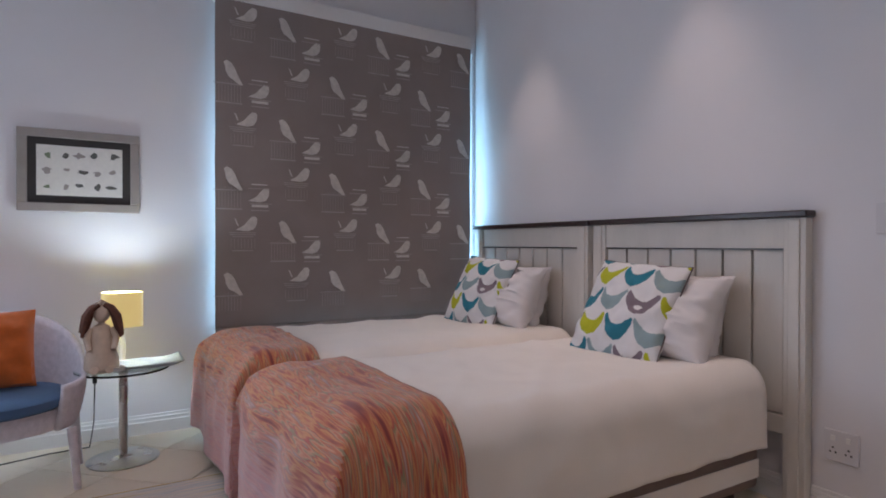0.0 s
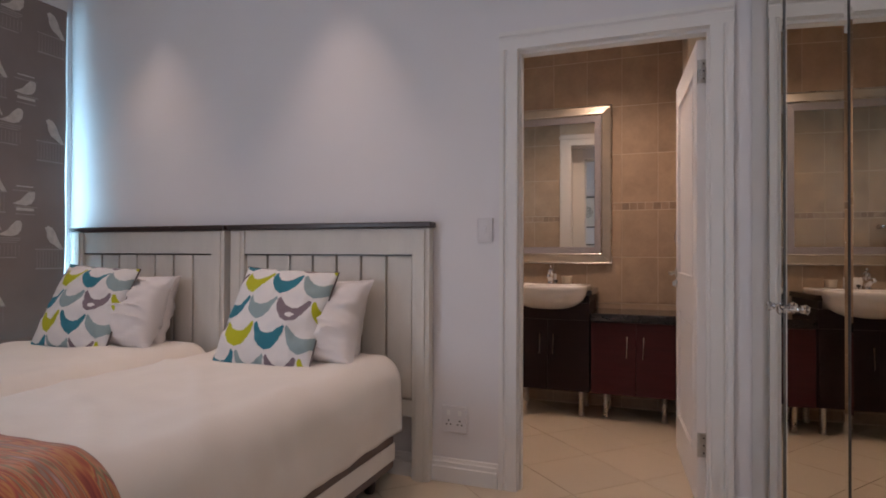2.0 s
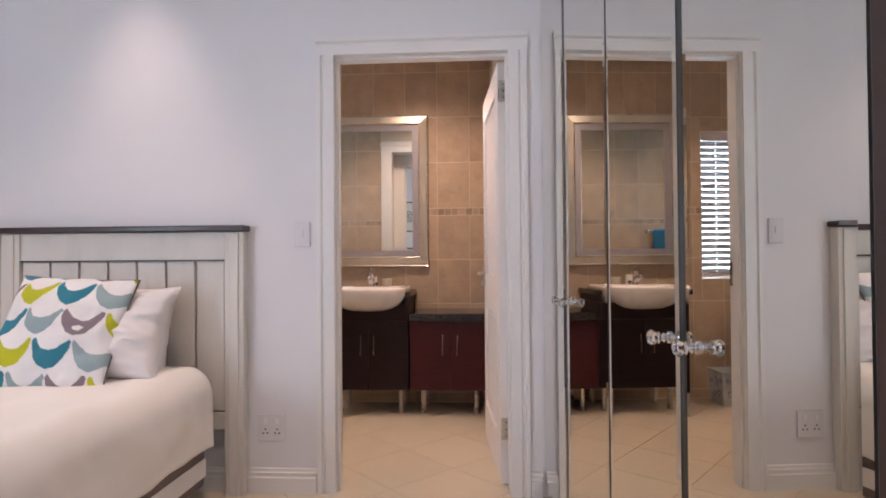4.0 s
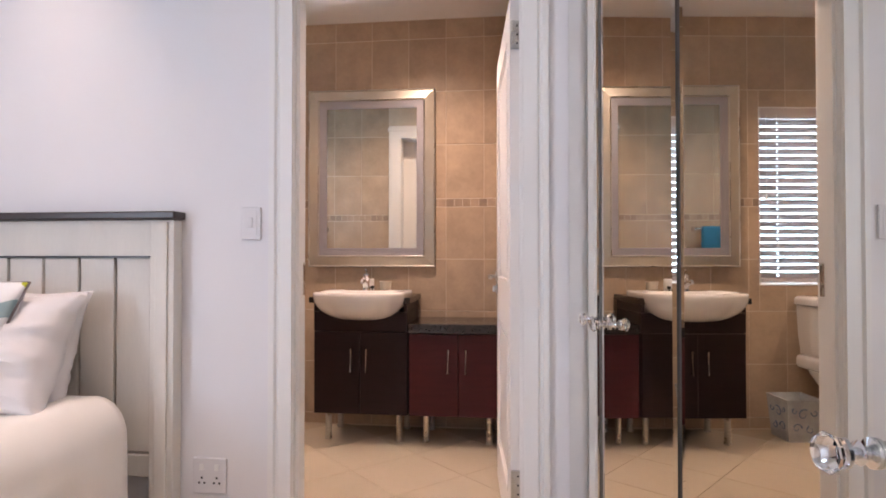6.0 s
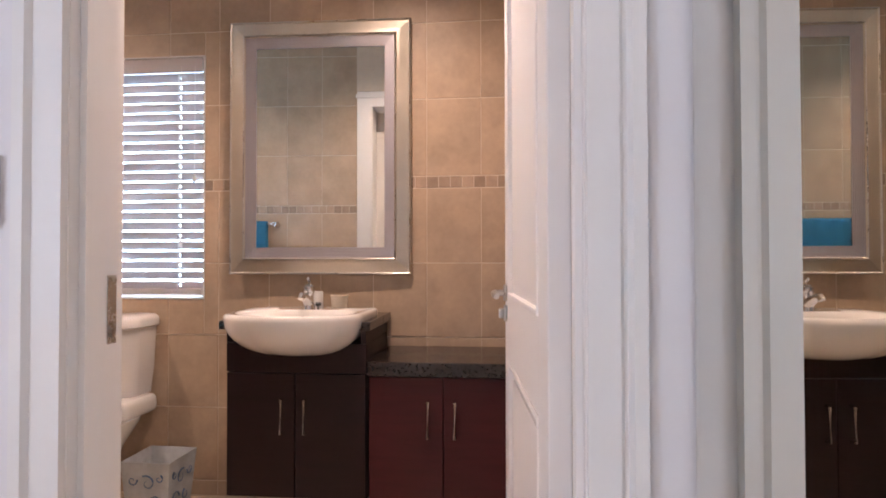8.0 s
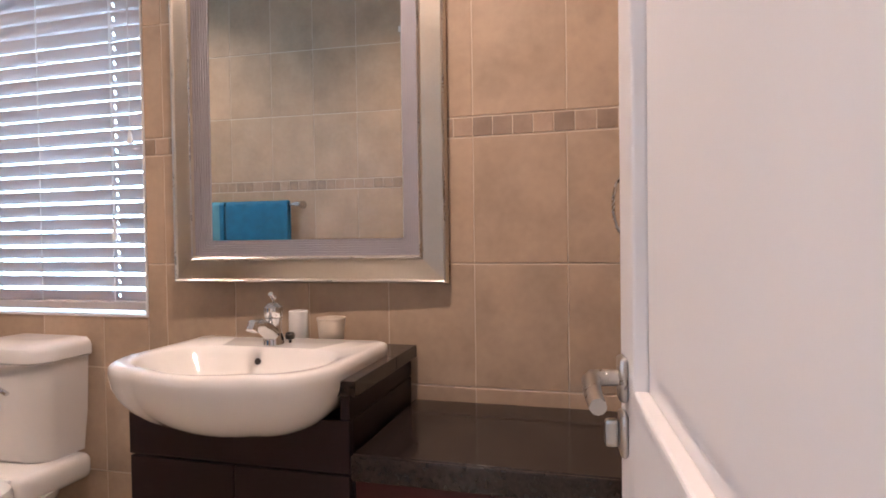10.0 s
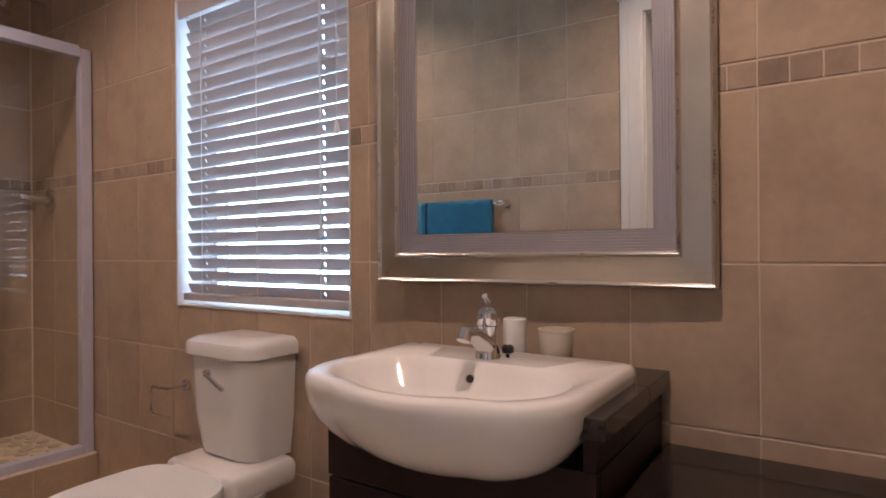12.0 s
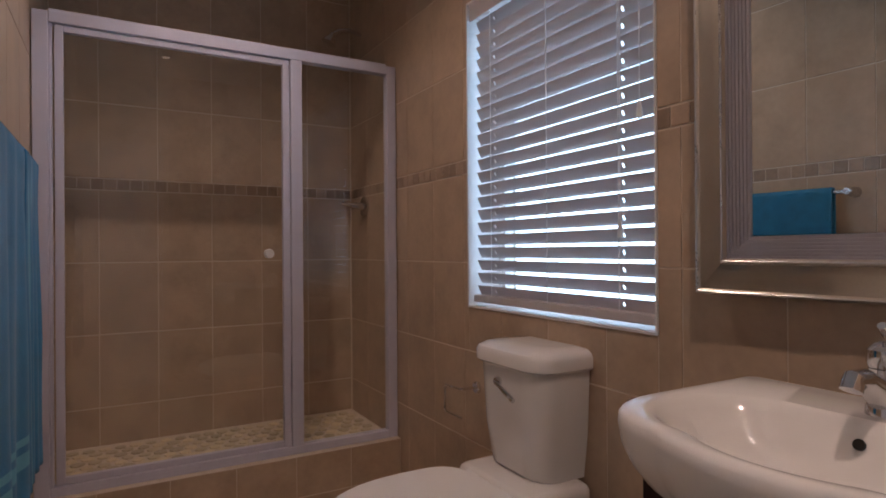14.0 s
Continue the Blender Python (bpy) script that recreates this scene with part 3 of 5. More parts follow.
BEDX0, BEDX1 = 0.465, 2.29
for k, (ya, yb) in enumerate(((1.105, 2.135), (2.225, 3.255))):
    bed = thing("bed", "single bed with a white bedspread and striped base", "bed", "twin beds", at=((BEDX0 + BEDX1) / 2, (ya + yb) / 2, 0))
    keep(mesh_ob("base", cube(BEDX0 + 0.02, BEDX1, ya + 0.02, yb - 0.02, 0.088, 0.33, bev=0.02), STRIPEB, True), bed)
    for z0, z1 in ((0.134, 0.212),):
        keep(mesh_ob("base_stripe", boxes((BEDX0 + 0.016, BEDX1 - 0.01, ya + 0.016, yb - 0.016, z0, z1)), WHITEC), bed)
    keep(mesh_ob("mattress", rounded_slab(BEDX0 + 0.01, BEDX1, ya + 0.012, yb - 0.012, 0.332, 0.586, 0.075), WHITEC, True), bed)
    keep(solid(mesh_ob("bedspread", drape(BEDX1 - 0.01, BEDX0 - 0.005, (ya + yb) / 2, ya - 0.002, yb + 0.002, 0.598, 0.27, 0.285, 0.285, 0.11, 0.011, 3 + k * 5), WHITEC, True), 0.006), bed)
    for x in (BEDX0 + 0.12, BEDX1 - 0.10):
        for y in (ya + 0.10, yb - 0.10):
            keep(mesh_ob("leg", turned(x, y, [(0.022, 0), (0.026, 0.01), (0.030, 0.05), (0.034, 0.087)], 14), DARKW, True), bed)
    throw = tagged(solid(mesh_ob("throw_blanket", drape(0.800 - 0.02 * k, BEDX0 - 0.055, (ya + yb) / 2, ya - 0.026, yb + 0.026, 0.622, 0.48, 0.43, 0.40 - 0.2 * k, 0.17, 0.011, 11 + 9 * k, 60, 120), THROW, True), 0.008),
                   "coral and pink woven throw draped over a bed foot", "throw", "throws on the beds")

    # headboard
    h0, h1 = (0.985, 2.185) if k == 0 else (2.205, 3.405)
    hb = thing("headboard", "cream painted wooden headboard with plank panel and dark top rail", "headboard", "headboards", at=(2.41, (h0 + h1) / 2, 0))
    for a in (h0 + 0.012, h1 - 0.102):
        keep(mesh_ob("post", boxes((2.392, 2.446, a, a + 0.09, 0, 1.212), (2.384, 2.392, a + 0.022, a + 0.068, 0, 1.205), bev=0.003), HEADB), hb)
    keep(mesh_ob("top_rail", cube(2.372, 2.448, h0, h1, 1.214, 1.242, bev=0.006), DARKW), hb)
    keep(mesh_ob("upper_panel", cube(2.402, 2.440, h0 + 0.104, h1 - 0.104, 1.085, 1.212), HEADB), hb)
    for zz in (1.085, 1.201):
        keep(mesh_ob("bead", cube(2.397, 2.4018, h0 + 0.104, h1 - 0.104, zz, zz + 0.007), HEADB), hb)
    keep(mesh_ob("bead", cube(2.398, 2.412, h0 + 0.104, h1 - 0.104, 1.0785, 1.0845), BLACK), hb)
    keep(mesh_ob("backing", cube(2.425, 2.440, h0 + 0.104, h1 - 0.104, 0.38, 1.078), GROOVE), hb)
    n, lo, hi = 7, h0 + 0.104, h1 - 0.104
    w = (hi - lo) / n
    for i in range(n):
        keep(mesh_ob("plank", cube(2.408, 2.4248, lo + i * w + 0.006, lo + (i + 1) * w - 0.006, 0.385, 1.077, bev=0.003), HEADB), hb)
    keep(mesh_ob("bottom_rail", cube(2.402, 2.440, lo, hi, 0.30, 0.378, bev=0.003), HEADB), hb)


def pillow_mesh(w, h, t, n=22, seed=0, pinch=0.045, crumple=0.0):
    def surf(side):
        def f(u, v):
            a, b = u * 2 - 1, v * 2 - 1
            k = max(0.0, (1 - a * a) * (1 - b * b)) ** 0.5
            pin = 1 - pinch * (1 - abs(a) ** 2) * abs(b) ** 3
            pin2 = 1 - pinch * (1 - abs(b) ** 2) * abs(a) ** 3
            wr = 0.026 * noise.noise(Vector((a * 2.2, b * 2.8, seed + side * 3))) + 0.006 * noise.noise(Vector((a * 7, b * 5, seed)))
            cr = max(0.0, 1 - 3 * abs(noise.noise(Vector((a * 1.6 + b * 0.8, b * 3.6, seed + 9))))) ** 2
            sag = 1 - 0.22 * b if crumple else 1.0
            return a * w / 2 * pin2 + crumple * 0.6 * noise.noise(Vector((b * 3, seed, 1))) * abs(a), b * h / 2 * pin, side * (t / 2 * k * sag + 0.003) + (wr + crumple * (cr - 0.3)) * min(1, k * 1.6)
        return f
    bm = bmesh.new()
    for side in (1, -1):
        f = surf(side)
        rows = [[bm.verts.new(f(i / n, j / n)) for j in range(n + 1)] for i in range(n + 1)]
        for i in range(n):
            for j in range(n):
                q = (rows[i][j], rows[i + 1][j], rows[i + 1][j + 1], rows[i][j + 1])
                bm.faces.new(q if side > 0 else q[::-1])
    bmesh.ops.remove_doubles(bm, verts=[v for v in bm.verts if v.is_boundary], dist=0.0065)
    return bm


DUCK = [(0.0, 0.90), (0.05, 0.98), (0.16, 0.84), (0.30, 0.68), (0.50, 0.60), (0.68, 0.64), (0.82, 0.80), (0.91, 1.0), (0.97, 0.98), (1.0, 0.90), (0.97, 0.70), (0.87, 0.40), (0.70, 0.15), (0.5, 0.03), (0.30, 0.13), (0.13, 0.38), (0.03, 0.68)]


def inside(poly, x, y):
    hit = False
    for (x0, y0), (x1, y1) in zip(poly, poly[1:] + poly[:1]):
        if (y0 > y) != (y1 > y) and x < (x1 - x0) * (y - y0) / (y1 - y0) + x0:
            hit = not hit
    return hit


def duck_colour(u, v):
    """Which print colour lies at (u, v) of the cushion face, 0 for the ground."""
    cw, ch = 0.315, 0.262
    row = math.floor(v / ch + 0.45)
    lu = u / cw + 0.5 * (row % 2) + 0.2
    col = math.floor(lu)
    fu, fv = ((lu - col) - 0.02) / 0.98, (v / ch + 0.45 - row) / 0.93
    if (col + row) % 2:
        fu = 1 - fu
    if inside(DUCK, fu, fv):
        if inside([(0.36, 0.36), (0.42, 0.24), (0.56, 0.22), (0.64, 0.36), (0.50, 0.42)], fu, fv) and (col + row * 2) % 4 == 2:
            return 0
        return 1 + (col + row * 2) % 4
    return 0


def cushion(loc, turn, size, seed):
    n = 150
    c = thing("patterned_cushion", "white scatter cushion printed with teal, lime and grey birds", "cushion", "bird cushions", at=loc)
    bm = pillow_mesh(size, size, 0.17, n, seed)
    for f in bm.faces:
        p = f.calc_center_median()
        f.material_index = duck_colour(p.x / size + 0.5, p.y / size + 0.5) if p.z > 0.001 else 0
        f.smooth = True
    body = part("cover", bm, [CUSHW, TEAL, GREYB, MAUVE, LIME], c)
    for p in body.data.polygons:
        p.use_smooth = True
    h = size / 2
    edge = []
    for k in range(4):
        for i in range(10):
            s = i / 10 * 2 - 1
            q = (1 - 0.045 * (1 - s * s)) * h
            edge.append([(s * h, -q), (q, s * h), (-s * h, q), (-q, -s * h)][k])
    part("piping", tube([(a, b, 0) for a, b in edge], 0.0045, 6, closed=True), PIPING, c, "dark piping", True)
    c.matrix_world = Matrix.Translation(loc) @ turn
    return c


def leaning(lean, yaw=0.0, roll=0.0):
    """Stands a flat cushion up to face the foot of the bed, leaning back by some degrees."""
    m = Matrix(((0, 0, -1, 0), (-1, 0, 0, 0), (0, 1, 0, 0), (0, 0, 0, 1)))
    return pose(0, 0, 0, 0, 0, yaw) @ pose(0, 0, 0, 0, lean, 0) @ m @ pose(0, 0, 0, 0, 0, roll)


def pillow(loc, turn, w, h, t, seed):
    p = tagged(mesh_ob("pillow", pillow_mesh(w, h, t, 48, seed, 0.10, 0.016), PILLOWC, True), "plump white cotton bed pillow leaning on the headboard", "pillow", "white pillows")
    p.matrix_world = Matrix.Translation(loc) @ turn
    return p


cushion((2.05, 1.615, 0.793), leaning(29, 4, -3), 0.495, 2)
cushion((2.05, 2.83, 0.796), leaning(27, 6, -3), 0.482, 5)
pillow((2.17, 1.55, 0.762), leaning(29, 0, 2), 0.64, 0.43, 0.28, 11)
pillow((2.28, 1.56, 0.770), leaning(18, 0, -1), 0.58, 0.42, 0.22, 23)
pillow((2.17, 2.75, 0.762), leaning(29, 0, 2), 0.64, 0.43, 0.28, 31)
pillow((2.28, 2.76, 0.770), leaning(18, 0, -1), 0.58, 0.42, 0.22, 43)

# ---- bedroom wall fittings ----
def plate(name, label, category, y, z, w, h):
    t = thing(name, label, category, at=(2.45, y, z))
    keep(mesh_ob("plate", cube(2.438, 2.4495, y - w / 2, y + w / 2, z - h / 2, z + h / 2, bev=0.003), SWITCHM), t)
    return t


sw = plate("light_switch", "white plastic light switch on the wall", "switch", 0.735, 1.200, 0.072, 0.115)
keep(mesh_ob("surround", cube(2.4355, 2.4378, 0.712, 0.758, 1.155, 1.245, bev=0.001), SWITCHM), sw)
keep(mesh_ob("rocker", cube(2.431, 2.4353, 0.727, 0.743, 1.185, 1.220, bev=0.002), SWITCHM), sw)
so = plate("wall_socket", "white plastic double wall socket low on the wall", "socket", 0.885, 0.300, 0.125, 0.125)
for dy in (-0.028, 0.028):
    for a, b in ((0, 0.010), (-0.010, -0.008), (0.010, -0.008)):
        keep(mesh_ob("pin_hole", cube(2.4368, 2.4379, 0.885 + dy + a - 0.0035, 0.885 + dy + a + 0.0035, 0.280 + b, 0.287 + b), BLACK), so)
    keep(mesh_ob("socket_switch", cube(2.434, 2.4378, 0.885 + dy - 0.008, 0.885 + dy + 0.008, 0.320, 0.342, bev=0.001), PVC), so)

# ---- mirrored wardrobe ----
# built along its own x, from the corner with the bed wall, then turned a little off square
wardrobe = thing("wardrobe", "built-in wardrobe with full-height mirrored doors and crystal knobs", "wardrobe")
SKEW = pose(2.445, -0.370, 0, 0, 0, 3.5)
LEN = 2.034


def ward_part(name, bm, material, parent=None, smooth=False, label=""):
    bmesh.ops.transform(bm, matrix=SKEW, verts=bm.verts[:])
    ob = keep(mesh_ob(name, bm, material, smooth), parent or wardrobe)
    if label:
        ob["label"] = label
    return ob


def bevelled_sheet(x0, x1, z0, z1, y0, y1, w, d):
    """Mirror glass facing +y, its edge ground down by d over a width w."""
    def r(e, y):
        return [(x0 + e, y, z0 + e), (x1 - e, y, z0 + e), (x1 - e, y, z1 - e), (x0 + e, y, z1 - e)]
    return loft([r(0, y0), r(0, y1 - d), r(w, y1)])


ward_part("carcass", boxes((-LEN, 0, -0.55, -0.030, 0.0, 0.05), (-LEN, 0, -0.55, -0.53, 0.05, 2.62), (-LEN, 0, -0.53, -0.030, 2.56, 2.62), (-0.017, 0, -0.53, -0.030, 0.07, 2.56)), DARKW)
ward_part("end_panel", cube(-LEN - 0.045, -LEN - 0.002, -0.56, 0.002, 0, 2.64, bev=0.003), DARKW, label="dark wooden end panel")
SEAMS = [-0.001, -0.530, -1.056, -1.548, -LEN]
AJAR = [-1.0, 0.9, 0.3, 0.0]     # degrees by which each door hangs out of line


def hung(name, bm, material, parent=None, smooth=False, label=""):
    bmesh.ops.transform(bm, matrix=ajar, verts=bm.verts[:])
    return ward_part(name, bm, material, parent, smooth, label)


KNOBS = [-0.500, -0.622, -1.488, -1.618]
for k, (s1, s0) in enumerate(zip(SEAMS, SEAMS[1:])):
    mid = (s0 + s1) / 2
    ajar = Matrix.Translation((mid, 0, 0)) @ pose(0, 0, 0, 0, 0, AJAR[k]) @ Matrix.Translation((-mid, 0, 0))
    d = hung("door", cube(s0 + 0.002, s1 - 0.002, -0.022, -0.005, 0.06, 2.58), BLACK)
    left, right = s0 + (0.017 if k < 3 else 0.006), s1 - (0.017 if k else 0.004)
    hung("mirror", bevelled_sheet(left, right, 0.068, 2.57, -0.0048, 0.0, 0.016, 0.0012), MIRRORD, d)
    prof = [(0.012, 0.0), (0.012, 0.003), (0.005, 0.005), (0.005, 0.008), (0.010, 0.012), (0.005, 0.016), (0.007, 0.019), (0.012, 0.022), (0.012, 0.025)]
    kb = turned(0, 0, prof, 16)
    bmesh.ops.transform(kb, matrix=pose(KNOBS[k], 0.0002, 0.925, -90, 0, 0), verts=kb.verts[:])
    knob = hung("knob", kb, CHROME, d, True, "chrome knob with a crystal ball")
    cr = turned(0, 0, [(0.007, 0.0), (0.013, 0.004), (0.0165, 0.010), (0.013, 0.016), (0.007, 0.019)], 10)
    bmesh.ops.transform(cr, matrix=pose(KNOBS[k], 0.0255, 0.925, -90, 0, 0), verts=cr.verts[:])
    hung("crystal", cr, CRYSTAL, knob)

# ---- framed pictures ----
def picture(name, label, axis, face, u0, u1, z0, z1, frame_w, mount_w, seed, ring_art=False):
    """A framed print on a wall; axis x: the wall faces -y at y=face; axis y: it faces +x at x=face."""
    def bx(a, b, c, d, d0, d1, bev=0.0):
        return cube(a, b, face - d1, face - d0, c, d, bev=bev) if axis == "x" else cube(face + d0, face + d1, a, b, c, d, bev=bev)
    mid = ((u0 + u1) / 2, face, (z0 + z1) / 2) if axis == "x" else (face, (u0 + u1) / 2, (z0 + z1) / 2)
    t = thing(name, label, "picture", at=mid)
    fm = TAUPE if axis == "x" else MATD
    for a, b, c, d in ((u0, u1, z1 - frame_w, z1), (u0, u1, z0, z0 + frame_w), (u0, u0 + frame_w, z0 + frame_w, z1 - frame_w), (u1 - frame_w, u1, z0 + frame_w, z1 - frame_w)):
        keep(mesh_ob("frame_rail", bx(a, b, c, d, 0.002, 0.026, 0.004), fm), t)
    keep(mesh_ob("mount", bx(u0 + frame_w, u1 - frame_w, z0 + frame_w, z1 - frame_w, 0.002, 0.012), MATD if axis == "x" else PAPER), t)
    g = frame_w + mount_w
    keep(mesh_ob("print", bx(u0 + g, u1 - g, z0 + g, z1 - g, 0.0122, 0.0140), PAPER), t)
    rnd = random.Random(seed)

    def at(u, v, d=0.0152):
        return (u, face - d, v) if axis == "x" else (face + d, u, v)
    if ring_art:
        for r in (0.10, 0.075, 0.05, 0.025):
            bm = bmesh.new()
            cu, cv = (u0 + u1) / 2, (z0 + z1) / 2
            a = [bm.verts.new(at(cu + r * math.cos(k * 0.3142), cv + r * math.sin(k * 0.3142))) for k in range(20)]
            b = [bm.verts.new(at(cu + (r - 0.010) * math.cos(k * 0.3142), cv + (r - 0.010) * math.sin(k * 0.3142))) for k in range(20)]
            for k in range(20):
                bm.faces.new((a[k], a[(k + 1) % 20], b[(k + 1) % 20], b[k]))
            keep(mesh_ob("drawn_ring", bm, INK), t)
        return t
    nu, nv = 5, 3
    for i in range(nu):
        for j in range(nv):
            cu = u0 + g + 0.02 + (i + 0.5) * (u1 - u0 - 2 * g - 0.04) / nu + rnd.uniform(-0.012, 0.012)
            cv = z0 + g + 0.01 + (j + 0.5) * (z1 - z0 - 2 * g - 0.02) / nv + rnd.uniform(-0.008, 0.008)
            bm = bmesh.new()
            w, h, k = rnd.uniform(0.016, 0.034), rnd.uniform(0.011, 0.026), rnd.randint(7, 11)
            bm.faces.new([bm.verts.new(at(cu + w * math.cos(q * 2 * math.pi / k) * rnd.uniform(0.35, 1.15), cv + h * math.sin(q * 2 * math.pi / k) * rnd.uniform(0.5, 1.1))) for q in range(k)])
            keep(mesh_ob("drawing", bm, rnd.choice([INK, INK, INKG, TAUPE])), t)
    return t


picture("framed_print", "taupe framed print of small kitchen sketches on the wall", "x", NY, -0.445, 0.125, 1.275, 1.715, 0.045, 0.040, 4)
picture("framed_print", "black framed print of a round ornament on the wall", "y", -2.2, 0.67, 0.99, 1.565, 2.12, 0.02, 0.05, 6, True)
picture("framed_print", "black framed print hung below another picture", "y", -2.2, 0.67, 0.99, 0.72, 1.27, 0.02, 0.05, 8, True)

# ---- side table, lamp, doll, papers, chair, rug ----
TX, TY = 0.03, 3.10
table = thing("side_table", "round glass side table on a brushed steel pedestal", "table", at=(TX, TY, 0))
keep(mesh_ob("base", turned(TX, TY, [(0.165, 0), (0.168, 0.006), (0.150, 0.014), (0.06, 0.024), (0.026, 0.032)], 40), STEEL, True), table)
keep(mesh_ob("column", turned(TX, TY, [(0.021, 0.030), (0.021, 0.445), (0.05, 0.452), (0.05, 0.4595)], 24), STEEL, True), table)
keep(mesh_ob("glass_top", turned(TX, TY, [(0.214, 0.460), (0.217, 0.463), (0.217, 0.467), (0.214, 0.470)], 48), TABLEG, True), table)

LX, LY = 0.03, 3.22
lamp = thing("table_lamp", "lit table lamp with a yellow patterned shade", "lamp", at=(LX, LY, 0.471))
keep(mesh_ob("foot", turned(LX, LY, [(0.055, 0.4705), (0.055, 0.480), (0.018, 0.488), (0.012, 0.50), (0.016, 0.56), (0.010, 0.62), (0.008, 0.70)], 20), CERAMIC, True), lamp)
sh = loft([ring(LX, LY, z, r, r * 0.75, 40, 0.75) for r, z in ((0.098, 0.665), (0.098, 0.845), (0.095, 0.845), (0.095, 0.665), (0.098, 0.665))], cap0=False, cap1=False)
keep(mesh_ob("shade", sh, SHADE, True), lamp)
keep(mesh_ob("bulb", turned(LX, LY, [(0.008, 0.7005), (0.016, 0.712), (0.018, 0.722), (0.012, 0.733), (0.003, 0.737)], 16), BULB, True), lamp)
bulb = new("lamp_bulb_light", bpy.data.lights.new("lamp_bulb_light", "POINT"))
bulb.data.energy, bulb.data.color, bulb.data.shadow_soft_size = 18.0, (0.58, 0.86, 1.0), 0.03
bulb.location = (LX, LY, 0.772)
cab = tube([(0.03, 3.28, 0.475), (-0.05, 3.31, 0.473), (-0.09, 3.315, 0.44), (-0.095, 3.31, 0.38), (-0.10, 3.32, 0.15), (-0.12, 3.36, 0.01), (-0.30, 3.36, 0.006), (-0.50, 3.30, 0.006), (-0.8, 3.38, 0.006)], 0.0035, 6)
keep(mesh_ob("cable", cab, CABLE, True), lamp)
keep(mesh_ob("inline_switch", cube(-0.106, -0.084, 3.296, 3.320, 0.36, 0.42, bev=0.004), CABLE), lamp)


def doll():
    """A seated rag doll: dress, arms, legs, head under a bonnet, thick hair on both sides."""
    dx, dy = -0.065, 3.03
    bm = turned(dx, dy, [(0.060, 0.4715), (0.078, 0.490), (0.074, 0.540), (0.052, 0.620), (0.044, 0.665), (0.036, 0.695), (0.016, 0.708), (0.014, 0.716), (0.030, 0.728), (0.038, 0.752), (0.035, 0.778), (0.020, 0.794), (0.004, 0.799)], 20)
    for q in (-1, 1):
        tube([(dx + q * 0.040, dy - 0.005, 0.685), (dx + q * 0.062, dy - 0.020, 0.640), (dx + q * 0.050, dy - 0.058, 0.585)], [0.014, 0.017, 0.013], 8, bm)
        tube([(dx + q * 0.026, dy - 0.050, 0.498), (dx + q * 0.030, dy - 0.095, 0.492), (dx + q * 0.032, dy - 0.118, 0.500)], [0.017, 0.015, 0.018], 8, bm)
    tube([(dx - 0.032, dy - 0.004, 0.790), (dx, dy - 0.006, 0.812), (dx + 0.032, dy - 0.004, 0.790)], [0.010, 0.013, 0.010], 8, bm)
    k = len(bm.faces)
    rnd = random.Random(5)
    for q in (-1, 1):
        for j in range(7):
            a, b = rnd.uniform(0.0, 0.022), rnd.uniform(-0.026, 0.022)
            tube([(dx + q * 0.010, dy + b * 0.6, 0.800), (dx + q * (0.034 + a * 0.4), dy + b, 0.784), (dx + q * (0.050 + a), dy + b - 0.004, 0.742), (dx + q * (0.060 + a), dy + b - 0.008, 0.695), (dx + q * (0.066 + a * 1.2), dy + b - 0.010, 0.650 + rnd.uniform(-0.01, 0.02))], [0.012, 0.016, 0.016, 0.013, 0.006], 8, bm)
    tube([(dx - 0.040, dy + 0.018, 0.770), (dx, dy + 0.022, 0.796), (dx + 0.040, dy + 0.018, 0.770)], [0.026, 0.030, 0.026], 10, bm)
    bm.faces.ensure_lookup_table()
    for f in bm.faces[k:]:
        f.material_index = 1
    return mesh_ob("doll", bm, [DOLLM, DOLLH], True)


tagged(doll(), "small rag doll with brown hair sitting on the table", "doll")
for i in range(3):
    def page(u, v, k=i):
        x, y = (u - 0.5) * 0.24, (v - 0.5) * 0.32
        return x, y, 0.004 * noise.noise(Vector((u * 4, v * 4, k))) + 0.004 + 0.022 * max(0.0, (v - 0.72) / 0.28) ** 2 * (1 - 0.5 * u)
    pg = tagged(solid(mesh_ob("newspaper", sheet(16, 20, page, None), NEWSP, True), 0.0015), "crumpled grey newspaper lying on the glass table", "newspaper", "papers on the table")
    pg.matrix_world = pose(0.135 + 0.006 * i, 3.12, 0.4712 + 0.0048 * i, 0, 0, -100 + 5 * i)
cup = tagged(mesh_ob("small_dish", turned(0.0, 2.99, [(0.02, 0.4705), (0.034, 0.478), (0.038, 0.498), (0.035, 0.498), (0.03, 0.480), (0.002, 0.477)], 20), CERAMIC, True), "small pale dish standing on the glass table", "dish")

chair = thing("armchair", "white woven tub armchair with a blue seat cushion", "armchair", at=(-0.52, 2.98, 0))
CX, CY = -0.50, 2.97


def tub():
    n = 40
    rows = []
    for z, grow in ((0.30, 0.94), (0.38, 0.97), (0.46, 1.0), (0.54, 1.02), (0.62, 1.04), (0.70, 1.05), (0.74, 1.05)):
        rows.append((z, grow))
    bm = bmesh.new()
    grid = []
    for z, g in rows:
        line = []
        for i in range(n + 1):
            a = radians(-38 + i * 256 / n)
            back = max(0.0, math.sin(a))
            top = 0.47 + 0.29 * back ** 0.8
            zz = 0.27 + (z - 0.30) / 0.44 * (top - 0.27)
            line.append((CX + 0.335 * g * math.cos(a), CY + 0.30 * g * math.sin(a) + 0.03, zz))
        grid.append(line)
    return loft(grid, closed=False, bm=bm)


